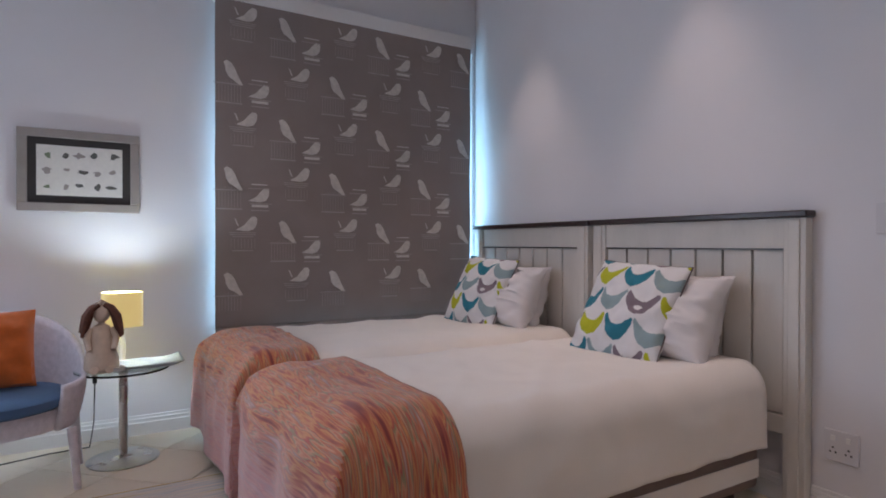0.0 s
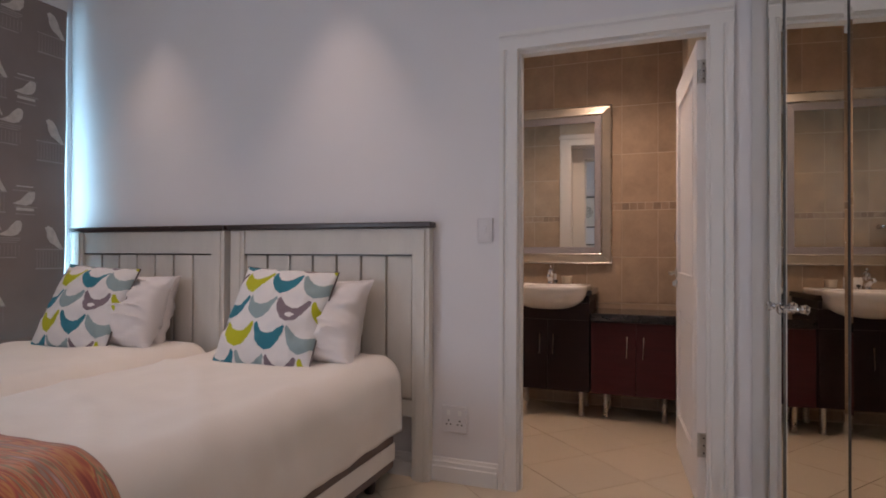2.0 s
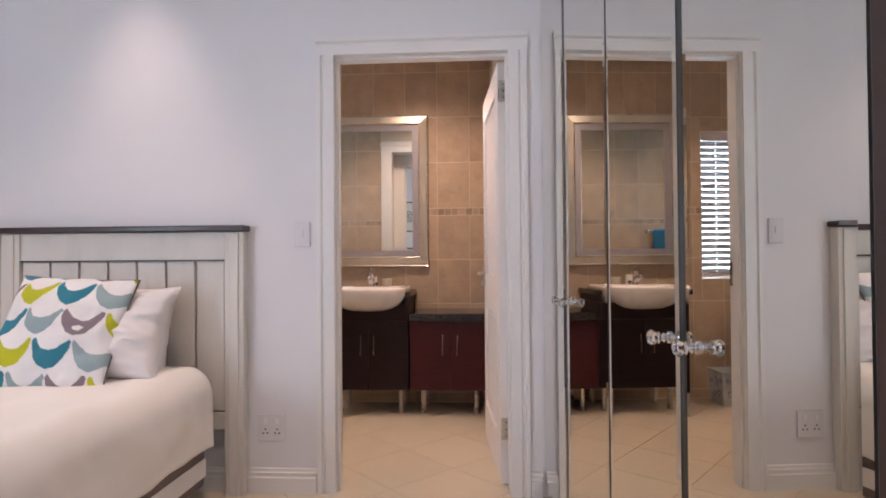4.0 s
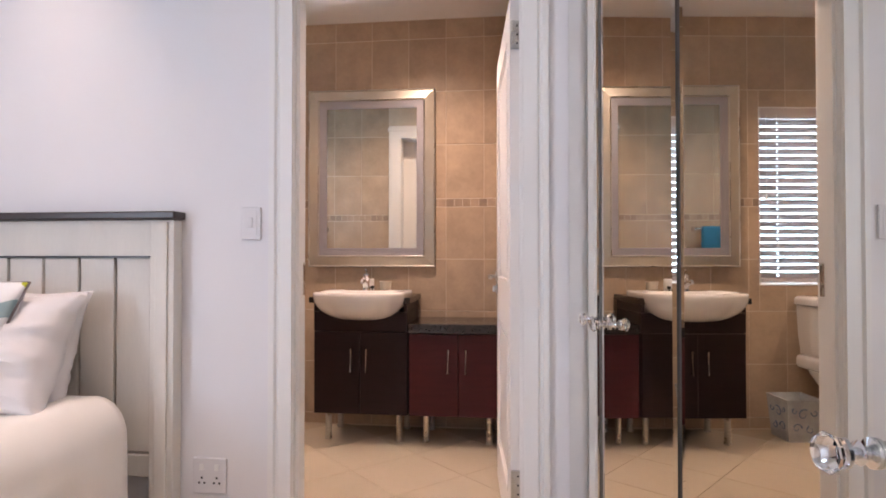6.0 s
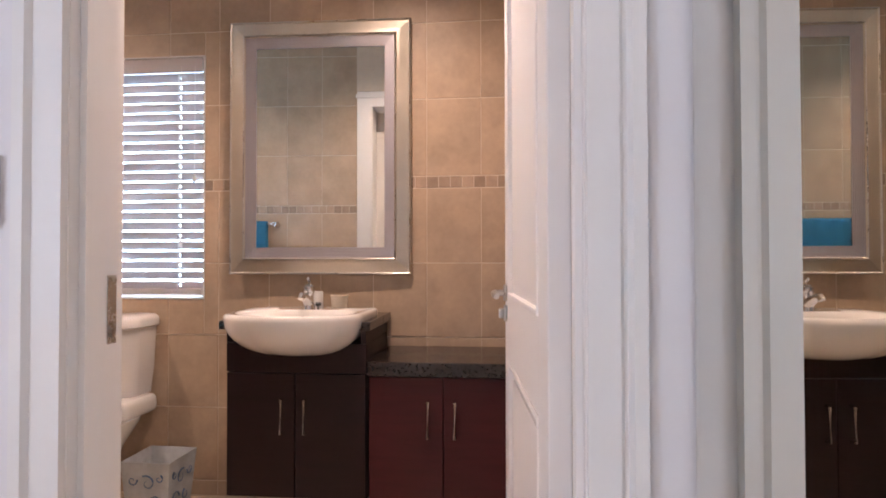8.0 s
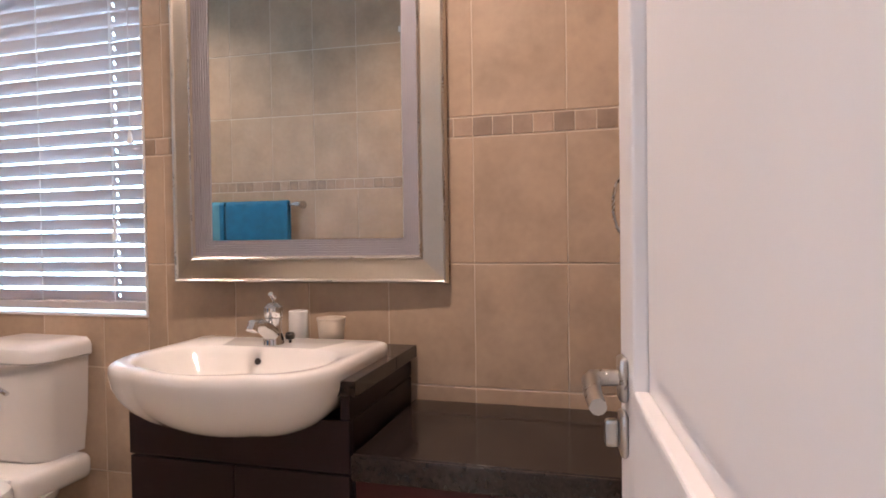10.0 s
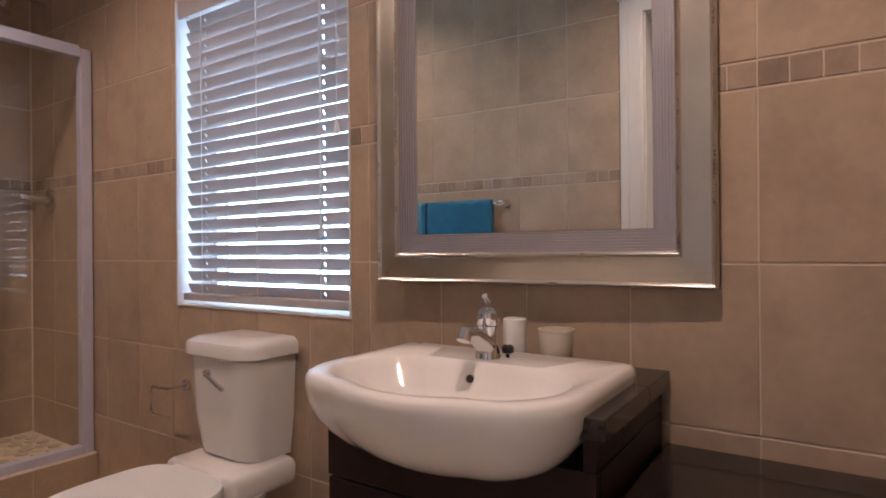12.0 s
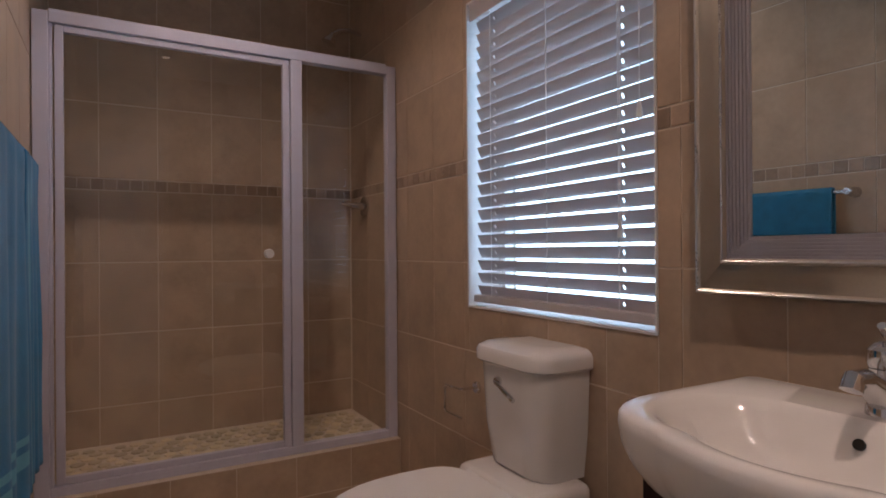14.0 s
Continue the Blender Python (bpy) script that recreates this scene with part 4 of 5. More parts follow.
keep(solid(mesh_ob("shell", tub(), WICKER, True), 0.022), chair)
keep(mesh_ob("seat_frame", loft([ring(CX, CY + 0.03, z, 0.318, 0.285, 36) for z in (0.27, 0.36)]), WICKER, True), chair)
keep(mesh_ob("seat_cushion", loft([ring(CX, CY - 0.01, z, 0.305 * s, 0.285 * s, 36) for z, s in ((0.362, 0.93), (0.375, 1.0), (0.41, 1.0), (0.425, 0.93), (0.43, 0.5))]), DENIM, True), chair)
for sx in (-0.24, 0.335):
    for sy in (-0.17, 0.16):
        keep(mesh_ob("leg", tube([(CX + sx * 1.02, CY + sy * 1.05, 0.0), (CX + sx * 0.95, CY + sy, 0.28)], [0.014, 0.020], 10), WICKER, True), chair)
op = tagged(mesh_ob("orange_cushion", pillow_mesh(0.40, 0.36, 0.14, 24, 77), ORANGE, True), "orange velvet cushion standing in the armchair", "cushion")
op.matrix_world = Matrix.Translation((-0.53, 3.05, 0.61)) @ pose(0, 0, 0, 78, 0, 6)

rug = thing("rug", "flat woven rug with yellow and pale stripes", "rug", at=(-0.4, 1.9, 0))
keep(solid(mesh_ob("woven_field", sheet(20, 20, lambda u, v: (-1.2 + 1.62 * u, 1.30 + 1.30 * v, 0.009 + 0.002 * noise.noise(Vector((u * 7, v * 7, 2)))), lambda u, v: (u * 1.6, v * 1.3)), RUGM), 0.008), rug)
keep(mesh_ob("border", cube(-1.2, 0.42, 2.602, 2.625, 0.001, 0.011), mat("rug_border", (0.45, 0.27, 0.05), 0.95, var=0.15)), rug)

# ---- bathroom door ----
door = thing("bathroom_door", "white panelled door standing open against the bathroom wall", "door", at=(2.575, -0.22, 0))
dl = 0.79


def leaf_part(name, bm, material, parent=None, label="", smooth=False):
    bmesh.ops.transform(bm, matrix=pose(2.569, -0.221, 0, 0, 0, 4.7), verts=bm.verts[:])
    return keep(mesh_ob(name, bm, material, smooth), parent or door)


# the leaf lies along its own x, its room face at y = 0.04
for r in ((0, 0.11, 0, 0.04, 0.008, 2.02), (dl - 0.11, dl, 0, 0.04, 0.008, 2.02)):
    leaf_part("stile", cube(*r, bev=0.002), DOORP)
for z0, z1 in ((0.008, 0.20), (0.80, 0.98), (1.90, 2.02)):
    leaf_part("rail", cube(0.11, dl - 0.11, 0, 0.04, z0, z1), DOORP)
for z0, z1 in ((0.20, 0.80), (0.98, 1.90)):
    leaf_part("panel", boxes((0.11, dl - 0.11, 0.012, 0.028, z0, z1), (0.155, dl - 0.155, 0.028, 0.034, z0 + 0.045, z1 - 0.045)), DOORP)
    for a in (0.11, dl - 0.122):
        leaf_part("moulding", cube(a, a + 0.012, 0.028, 0.043, z0, z1, bev=0.003), DOORP)
    for c in (z0, z1 - 0.012):
        leaf_part("moulding", cube(0.122, dl - 0.122, 0.028, 0.043, c, c + 0.012, bev=0.003), DOORP)
for hz in (0.27, 1.88):
    hg = leaf_part("hinge", cube(-0.012, 0.0, 0.002, 0.026, hz - 0.05, hz + 0.05), STEEL)
    leaf_part("knuckle", tube([(-0.006, 0.030, hz - 0.05), (-0.006, 0.030, hz + 0.05)], 0.009, 10), STEEL, hg, smooth=True)
    for q in (-0.032, 0.0, 0.032):
        leaf_part("screw", cube(-0.0135, -0.012, 0.011, 0.017, hz + q - 0.003, hz + q + 0.003), BLACK, hg)
HX, HZ = dl - 0.055, 0.988


def disc(x, z, r, y0, y1, n=20):
    bm = turned(0, 0, [(r, 0), (r, (y1 - y0) * 0.7), (r * 0.85, y1 - y0)], n)
    bmesh.ops.transform(bm, matrix=pose(x, y0, z, -90, 0, 0), verts=bm.verts[:])
    return bm


leaf_part("rosette", cube(HX - 0.0155, HX + 0.0155, 0.0402, 0.050, HZ - 0.0235, HZ + 0.0235, bev=0.0045, seg=3), STEEL, smooth=True)
leaf_part("lever_handle", tube([(HX, 0.05, HZ), (HX, 0.066, HZ), (HX - 0.004, 0.075, HZ), (HX - 0.016, 0.079, HZ), (HX - 0.065, 0.080, HZ - 0.002), (HX - 0.098, 0.078, HZ - 0.004)], [0.009, 0.009, 0.0095, 0.0095, 0.009, 0.008], 12), STEEL, smooth=True)
es = leaf_part("escutcheon", cube(HX - 0.0155, HX + 0.0155, 0.0402, 0.049, HZ - 0.0825, HZ - 0.0355, bev=0.0045, seg=3), STEEL, smooth=True)
leaf_part("thumb_turn", cube(HX - 0.006, HX + 0.006, 0.049, 0.064, HZ - 0.074, HZ - 0.044, bev=0.004), STEEL, es)
leaf_part("latch", cube(dl - 0.001, dl + 0.001, 0.010, 0.030, HZ - 0.12, HZ + 0.05), STEEL)

# ---- vanity ----
FX = 3.76          # cabinet fronts
v1 = thing("vanity_unit", "dark wenge washbasin cabinet with two doors on steel legs", "cabinet", at=(3.94, 0.68, 0))
keep(mesh_ob("body", cube(FX + 0.002, 4.148, 0.405, 0.955, 0.175, 0.764, bev=0.002), WENGE), v1)
for sa in (0.405, 0.935):
    keep(mesh_ob("side_panel", cube(FX - 0.016, 4.148, sa, sa + 0.02, 0.768, 0.8155), WENGE), v1)
keep(mesh_ob("fascia", cube(FX - 0.018, FX, 0.405, 0.955, 0.655, 0.766, bev=0.002), WENGE), v1)
for a, b, h in ((0.407, 0.679, 0.640), (0.682, 0.953, 0.730)):
    d = keep(mesh_ob("door", cube(FX - 0.018, FX, a, b, 0.178, 0.650, bev=0.002), WENGE), v1)
    keep(mesh_ob("handle", tube([(FX - 0.018, h, 0.425), (FX - 0.042, h, 0.425), (FX - 0.042, h, 0.555), (FX - 0.018, h, 0.555)], 0.0055, 8), CHROME, True), d)
v2 = thing("storage_unit", "mahogany bathroom cabinet with two doors beside the basin", "cabinet", at=(3.94, 0.11, 0))
keep(mesh_ob("body", cube(FX + 0.002, 4.148, -0.172, 0.395, 0.175, 0.649, bev=0.002), MAHOG), v2)
for a, b, h in ((-0.170, 0.110, 0.068), (0.114, 0.393, 0.168)):
    d = keep(mesh_ob("door", cube(FX - 0.018, FX, a, b, 0.178, 0.645, bev=0.002), MAHOG), v2)
    keep(mesh_ob("handle", tube([(FX - 0.018, h, 0.425), (FX - 0.042, h, 0.425), (FX - 0.042, h, 0.56), (FX - 0.018, h, 0.56)], 0.0055, 8), CHROME, True), d)
for y, u in ((0.47, v1), (0.90, v1), (-0.06, v2), (0.31, v2)):
    for x in (3.85, 4.10):
        keep(mesh_ob("leg", turned(x, y, [(0.022, 0), (0.022, 0.012), (0.018, 0.014), (0.018, 0.174)], 16), STEEL, True), u)
gct = thing("granite_counter", "polished black granite counter on the storage cabinet", "counter", at=(3.94, 0.11, 0.65))
keep(mesh_ob("top", cube(3.735, 4.148, -0.174, 0.396, 0.6655, 0.702, bev=0.003), GRANITE), gct)
keep(mesh_ob("front_edge", cube(3.725, 3.7348, -0.174, 0.396, 0.650, 0.701, bev=0.003), GRANITE), gct)
keep(mesh_ob("underlay", cube(3.7355, 4.148, -0.173, 0.395, 0.6500, 0.6650), GRANITE), gct)
gc = thing("granite_slab", "black granite slab around the washbasin", "counter", at=(3.93, 0.68, 0.816))
keep(mesh_ob("rear_slab", cube(3.985, 4.148, 0.388, 0.985, 0.817, 0.850, bev=0.002), GRANITE), gc)
keep(mesh_ob("side_slab", cube(3.735, 3.9845, 0.388, 0.452, 0.817, 0.850, bev=0.002), GRANITE), gc)
keep(mesh_ob("side_slab", cube(3.735, 3.9845, 0.915, 0.985, 0.817, 0.850, bev=0.004), GRANITE), gc)


def d_ring(cx, cy, z, back, front, half, n=56, eb=0.24, ef=0.78, es=0.52):
    out = []
    for i in range(n):
        a = 2 * math.pi * i / n
        c, s = math.cos(a), math.sin(a)
        if c >= 0:
            out.append((cx + back * abs(c) ** eb, cy + half * math.copysign(abs(s) ** eb, s), z))
        else:
            out.append((cx - front * abs(c) ** ef, cy + half * math.copysign(abs(s) ** es, s), z))
    return out


basin = thing("washbasin", "white ceramic semi-recessed washbasin", "washbasin", at=(3.8, 0.69, 0.85))
BCX, BCY = 3.84, 0.685


def basin_ring(z, back, front, half, rb, rf, bow, n=84):
    """A rounded rectangle seen from above: tight corners at the wall, wide ones and a bowed edge in front."""
    pts = [(back, 0.0)]
    for k in range(9):
        q = radians(90 * k / 8)
        pts.append((back - rb + rb * math.cos(q), half - rb + rb * math.sin(q)))
    for k in range(17):
        q = radians(90 + 90 * k / 16)
        pts.append((-front + bow + rf + rf * math.cos(q), half - rf + rf * math.sin(q)))
    for k in range(1, 9):
        y = (half - rf) * (1 - k / 8)
        pts.append((-front + bow * (y / (half - rf)) ** 2, y))
    pts += [(x, -y) for x, y in reversed(pts[1:-1])] + [pts[0]]
    lens = [0.0]
    for p, q in zip(pts, pts[1:]):
        lens.append(lens[-1] + math.dist(p, q))
    out, j = [], 0
    for i in range(n):
        s = lens[-1] * i / n
        while lens[j + 1] < s:
            j += 1
        f = (s - lens[j]) / max(1e-9, lens[j + 1] - lens[j])
        out.append((BCX + pts[j][0] + f * (pts[j + 1][0] - pts[j][0]), BCY + pts[j][1] + f * (pts[j + 1][1] - pts[j][1]), z))
    return out


rings = []
for h in (0.0, 0.015, 0.05, 0.11, 0.20, 0.32, 0.46, 0.62, 0.80, 1.0):
    q = math.sqrt(1 - (1 - h) ** 2)
    rings.append(basin_ring(0.713 + 0.149 * h, 0.10 + 0.084 * q, 0.266 * (0.2 + 0.8 * q), 0.267 * (0.25 + 0.75 * q), 0.018, 0.125 * (0.32 + 0.68 * q), 0.035 * (0.2 + 0.8 * q)))
rings += [basin_ring(0.875, 0.183, 0.265, 0.266, 0.018, 0.125, 0.035), basin_ring(0.881, 0.178, 0.260, 0.261, 0.016, 0.12, 0.035),
         basin_ring(0.8835, 0.170, 0.252, 0.253, 0.014, 0.115, 0.035), basin_ring(0.8815, 0.050, 0.236, 0.232, 0.10, 0.125, 0.03), basin_ring(0.8765, 0.044, 0.228, 0.225, 0.10, 0.125, 0.03), basin_ring(0.862, 0.036, 0.218, 0.215, 0.10, 0.125, 0.03),
         basin_ring(0.83, 0.020, 0.196, 0.190, 0.09, 0.12, 0.025), basin_ring(0.79, 0.0, 0.150, 0.140, 0.07, 0.10, 0.02), basin_ring(0.772, -0.03, 0.085, 0.05, 0.02, 0.03, 0.005)]
keep(mesh_ob("bowl", loft(rings), CERAMIC, True), basin)
ov = turned(0, 0, [(0.008, 0), (0.008, 0.003), (0.005, 0.003)], 16)
bmesh.ops.transform(ov, matrix=pose(3.869, BCY + 0.012, 0.850, 0, -66, 0), verts=ov.verts[:])
keep(mesh_ob("overflow", ov, BLACK), basin)
tap = thing("basin_tap", "chrome mixer tap with a lever on the washbasin", "tap", at=(3.955, 0.69, 0.882))
KX, KY = 3.932, 0.692
keep(mesh_ob("body", turned(KX, KY, [(0.026, 0.8825), (0.025, 0.8918), (0.021, 0.9103), (0.020, 0.9361), (0.022, 0.9472)], 20), CHROME, True), tap)
keep(mesh_ob("spout", tube([(KX, KY, 0.900), (KX - 0.03, KY, 0.922), (KX - 0.062, KY, 0.938), (KX - 0.088, KY, 0.941), (KX - 0.095, KY, 0.928)], [0.021, 0.019, 0.016, 0.014, 0.014], 12), CHROME, True), tap)
keep(mesh_ob("cap", turned(KX, KY, [(0.021, 0.9480), (0.024, 0.9546), (0.023, 0.9731), (0.014, 0.9828), (0.003, 0.9857)], 20), CHROME, True), tap)
keep(mesh_ob("lever", tube([(KX, KY, 0.9805), (KX + 0.004, KY, 0.9953), (KX - 0.012, KY, 1.0079)], [0.008, 0.008, 0.006], 10), CHROME, True), tap)
keep(mesh_ob("plug_knob", turned(KX + 0.020, KY - 0.034, [(0.004, 0.8825), (0.004, 0.8895), (0.012, 0.8925), (0.013, 0.9029), (0.008, 0.9088)], 14), BLACK, True), tap)
tagged(mesh_ob("tooth_mug", turned(4.065, 0.600, [(0.028, 0.851), (0.031, 0.855), (0.037, 0.925), (0.039, 0.927), (0.039, 0.931), (0.035, 0.931), (0.028, 0.858), (0.002, 0.856)], 28), CREAM, True), "cream plastic tooth mug on the granite slab", "mug")
tagged(mesh_ob("white_beaker", turned(4.075, 0.703, [(0.024, 0.851), (0.026, 0.855), (0.026, 0.945), (0.023, 0.947), (0.022, 0.86), (0.002, 0.858)], 24), PVC, True), "tall white beaker behind the tap", "beaker")

# ---- wall mirror ----
mirror = thing("wall_mirror", "large rectangular mirror in a wide silver moulded frame", "mirror", at=(4.12, 0.705, 1.585))
MY0, MY1, MZ0, MZ1 = 0.293, 1.122, 1.020, 2.165
FP = [(0, 0), (0.018, 0.0), (0.021, 0.003), (0.021, 0.008), (0.018, 0.011), (0.020, 0.022), (0.026, 0.050), (0.028, 0.063), (0.031, 0.067), (0.031, 0.072), (0.026, 0.075), (0, 0.075)]
BEAD_OUT = [(0.0190, 0.0022), (0.0235, 0.0026), (0.0250, 0.0050), (0.0235, 0.0072), (0.0190, 0.0076)]
BEAD_IN = [(0.0285, 0.0668), (0.0335, 0.0672), (0.0350, 0.0696), (0.0335, 0.0718), (0.0285, 0.0722)]
RIBS = [(0, 0.0752)]
for k in range(7):
    d = 0.024 - 0.002 * k
    RIBS += [(d, 0.0752 + 0.0066 * k), (d, 0.0797 + 0.0066 * k), (d - 0.003, 0.0802 + 0.0066 * k)]
RIBS.append((0, 0.122))


def mitred(pa, pb, ina, inb, profile):
    """A frame side from corner pa to pb; ina, inb point inwards along the mitre."""
    return loft([[(-d, p[0] + i[0] * w, p[1] + i[1] * w) for d, w in profile] for p, i in ((pa, ina), (pb, inb))])


cor = [((MY0, MZ0), (1, 1)), ((MY1, MZ0), (-1, 1)), ((MY1, MZ1), (-1, -1)), ((MY0, MZ1), (1, -1))]
tilt = Matrix.Translation((4.132, 0.705, 0)) @ pose(0, 0, 0, 0, 0, 1.7) @ Matrix.Translation((0, -0.705, 0))
for i in range(4):
    (pa, ia), (pb, ib) = cor[i], cor[(i + 1) % 4]
    for nm, prof, m in (("frame_rail", FP, SILVER), ("ribbed_lip", RIBS, RIBM), ("outer_bead", BEAD_OUT, STEEL), ("inner_bead", BEAD_IN, STEEL)):
        bm = mitred(pa, pb, ia, ib, prof)
        bmesh.ops.transform(bm, matrix=tilt, verts=bm.verts[:])
        keep(mesh_ob(nm, bm, m), mirror)
bm = cube(-0.008, -0.004, MY0 + 0.121, MY1 - 0.121, MZ0 + 0.121, MZ1 - 0.121)
bmesh.ops.transform(bm, matrix=tilt, verts=bm.verts[:])
keep(mesh_ob("mirror_glass", bm, MIRROR), mirror)

# ---- bathroom window and venetian blind ----
# added glowing sheet that makes the gaps between the slats burn out pale blue
structure("backdrop", cube(9.0, 9.05, -8, 11, -0.3, 7), glow("backdrop_glow", (0.50, 0.79, 1.0), 4.6), "plain glowing sheet standing in for overexposed daylight beyond the bathroom window", "backdrop")
y0, y1, z0, z1 = WIN
window_3 = thing("window_3", "white framed bathroom window behind a venetian blind", "window", kind="structure")
part("window_frame", boxes((4.29, 4.33, y0, y0 + 0.045, z0, z1), (4.29, 4.33, y1 - 0.045, y1, z0, z1), (4.29, 4.33, y0 + 0.045, y1 - 0.045, z0, z0 + 0.045), (4.29, 4.33, y0 + 0.045, y1 - 0.045, z1 - 0.045, z1)), PVC, window_3)
p = part("pane", cube(4.308, 4.312, y0 + 0.045, y1 - 0.045, z0 + 0.045, z1 - 0.045), PANE, window_3)
p.visible_shadow = False
part("reveal", boxes((4.150, 4.289, y0 - 0.001, y0 + 0.005, z0, z1), (4.150, 4.289, y1 - 0.005, y1 + 0.001, z0, z1), (4.150, 4.289, y0 + 0.005, y1 - 0.005, z1 - 0.005, z1 + 0.001), (4.150, 4.289, y0 + 0.005, y1 - 0.005, z0 - 0.001, z0 + 0.005)), TRIM, window_3)
vb = thing("venetian_blind", "white venetian blind with nearly closed slats in the window", "blind", at=(4.185, 1.70, z1))
ba, bb = y0 + 0.016, y1 - 0.024
keep(mesh_ob("head_rail", cube(4.158, 4.215, ba, bb, z1 - 0.06, z1 - 0.008, bev=0.003), SLAT), vb)
keep(mesh_ob("valance", cube(4.150, 4.156, ba - 0.004, bb + 0.004, z1 - 0.075, z1 - 0.007, bev=0.002), SLAT), vb)
zt, zb, ns = z1 - 0.092, z0 + 0.062, 22
SA = radians(64)
slat_prof = []
for k in range(7):
    s = -0.0203 + 0.0406 * k / 6
    slat_prof.append((s, 0.0020 * (1 - (s / 0.0203) ** 2)))
slat_prof = slat_prof + [(s, h - 0.0026) for s, h in reversed(slat_prof)]
def tilted(profile):
    return [(-s * math.cos(SA) - h * math.sin(SA), s * math.sin(SA) + h * math.cos(SA)) for s, h in profile]


def slat_mesh():
    """A slat with two slots for the cords."""
    bm = bmesh.new()
    front, rear = slat_prof[:3] + slat_prof[-3:], slat_prof[4:-4]
    slots = [ba + 0.12, bb - 0.11]
    ends = [ba + 0.003] + [q for y in slots for q in (y - 0.0035, y + 0.0035)] + [bb - 0.003]
    for i, (a, b) in enumerate(zip(ends, ends[1:])):
        for p in ((front, rear) if i % 2 else (slat_prof,)):
            prism(tilted(p), "y", a, b, bm)
    return bm


first = None
for k in range(ns):
    z = zb + (zt - zb) * k / (ns - 1)
    if first is None:
        me = mesh_ob("slat", slat_mesh(), SLAT, True)
        first = me.data
    else:
        me = new("slat", first)
    me.location = (4.186, 0, z)
    keep(me, vb)
keep(mesh_ob("bottom_rail", cube(4.160, 4.212, ba, bb, z0 + 0.020, z0 + 0.046, bev=0.004), SLAT), vb)
for y in (ba + 0.12, (ba + bb) / 2, bb - 0.11):
    for x in (4.1655, 4.2065):
        keep(mesh_ob("ladder_cord", tube([(x, y, z0 + 0.03), (x, y, z1 - 0.02)], 0.0016, 5), PVC), vb)
for y, zl in ((ba + 0.096, 1.19), (ba + 0.030, 1.49)):
    cd = keep(mesh_ob("pull_cord", tube([(4.146, y, zl), (4.147, y, z1 - 0.05)], 0.0012, 5), PVC), vb)
    keep(mesh_ob("tassel", turned(4.146, y, [(0.004, zl - 0.045), (0.009, zl - 0.043), (0.007, zl - 0.02), (0.003, zl)], 12), PVC, True), cd)

# ---- toilet ----
toilet = thing("toilet", "white close-coupled toilet with a chrome flush lever", "toilet", at=(3.9, 1.58, 0))
TCY = 1.640


def cistern_ring(z, w0, w1, d):
    """Rounded front corners, flat back."""
    xb, c = 4.146, 0.062
    pts = [(xb, (TCY + 0.016) - w0, z)]
    for k in range(9):
        q = radians(90 * k / 8)
        pts.append((xb - d + c - c * math.sin(q), (TCY + 0.016) - w0 + 1.3 * c - 1.3 * c * math.cos(q), z))
    for k in range(9):
        q = radians(90 * k / 8)
        pts.append((xb - d + c - c * math.cos(q), (TCY + 0.016) + w0 - 1.3 * c + 1.3 * c * math.sin(q), z))
    return pts + [(xb, (TCY + 0.016) + w0, z)]


keep(mesh_ob("cistern", loft([cistern_ring(z, w, 0, d) for z, w, d in ((0.475, 0.136, 0.150), (0.485, 0.136, 0.160), (0.60, 0.151, 0.172), (0.780, 0.160, 0.178))]), CERAMIC, True), toilet)
keep(mesh_ob("cistern_lid", loft([cistern_ring(z, w, 0, d) for z, w, d in ((0.782, 0.168, 0.186), (0.788, 0.174, 0.192), (0.816, 0.174, 0.192), (0.828, 0.168, 0.186), (0.838, 0.154, 0.160), (0.841, 0.10, 0.10))]), CERAMIC, True), toilet)
lv = disc(0, 0, 0.013, 0, 0.014)
bmesh.ops.transform(lv, matrix=pose(3.969, TCY + 0.040, 0.735, 0, 0, 90), verts=lv.verts[:])
keep(mesh_ob("flush_boss", lv, CHROME, True), toilet)
keep(mesh_ob("flush_lever", tube([(3.958, TCY + 0.045, 0.735), (3.950, TCY + 0.02, 0.730), (3.948, TCY - 0.055, 0.700)], [0.006, 0.006, 0.007], 8), CHROME, True), toilet)


def pan_ring(cx, z, back, front, half, n=40):
    return d_ring(cx, TCY, z, back, front, half, n, 0.5, 0.95, 0.95)


keep(mesh_ob("pan", loft([pan_ring(3.82, 0.002, 0.12, 0.12, 0.10), pan_ring(3.82, 0.03, 0.12, 0.11, 0.095), pan_ring(3.80, 0.18, 0.14, 0.13, 0.105), pan_ring(3.78, 0.30, 0.20, 0.22, 0.150), pan_ring(3.77, 0.385, 0.30, 0.275, 0.180), pan_ring(3.77, 0.405, 0.30, 0.28, 0.183)]), CERAMIC, True), toilet)
keep(mesh_ob("shelf", cube(3.90, 4.140, TCY - 0.165, TCY + 0.178, 0.390, 0.4745, bev=0.028, seg=4), CERAMIC, True), toilet)
keep(mesh_ob("seat", loft([pan_ring(3.715, z, 0.185, 0.285 * s, 0.195 * s) for z, s in ((0.408, 0.98), (0.413, 1.0), (0.428, 1.0), (0.432, 0.98))]), PVC, True), toilet)
keep(mesh_ob("lid", loft([pan_ring(3.715, z, 0.185, 0.29 * s, 0.198 * s) for z, s in ((0.434, 0.99), (0.437, 1.0), (0.456, 1.0), (0.466, 0.96), (0.470, 0.7))]), PVC, True), toilet)
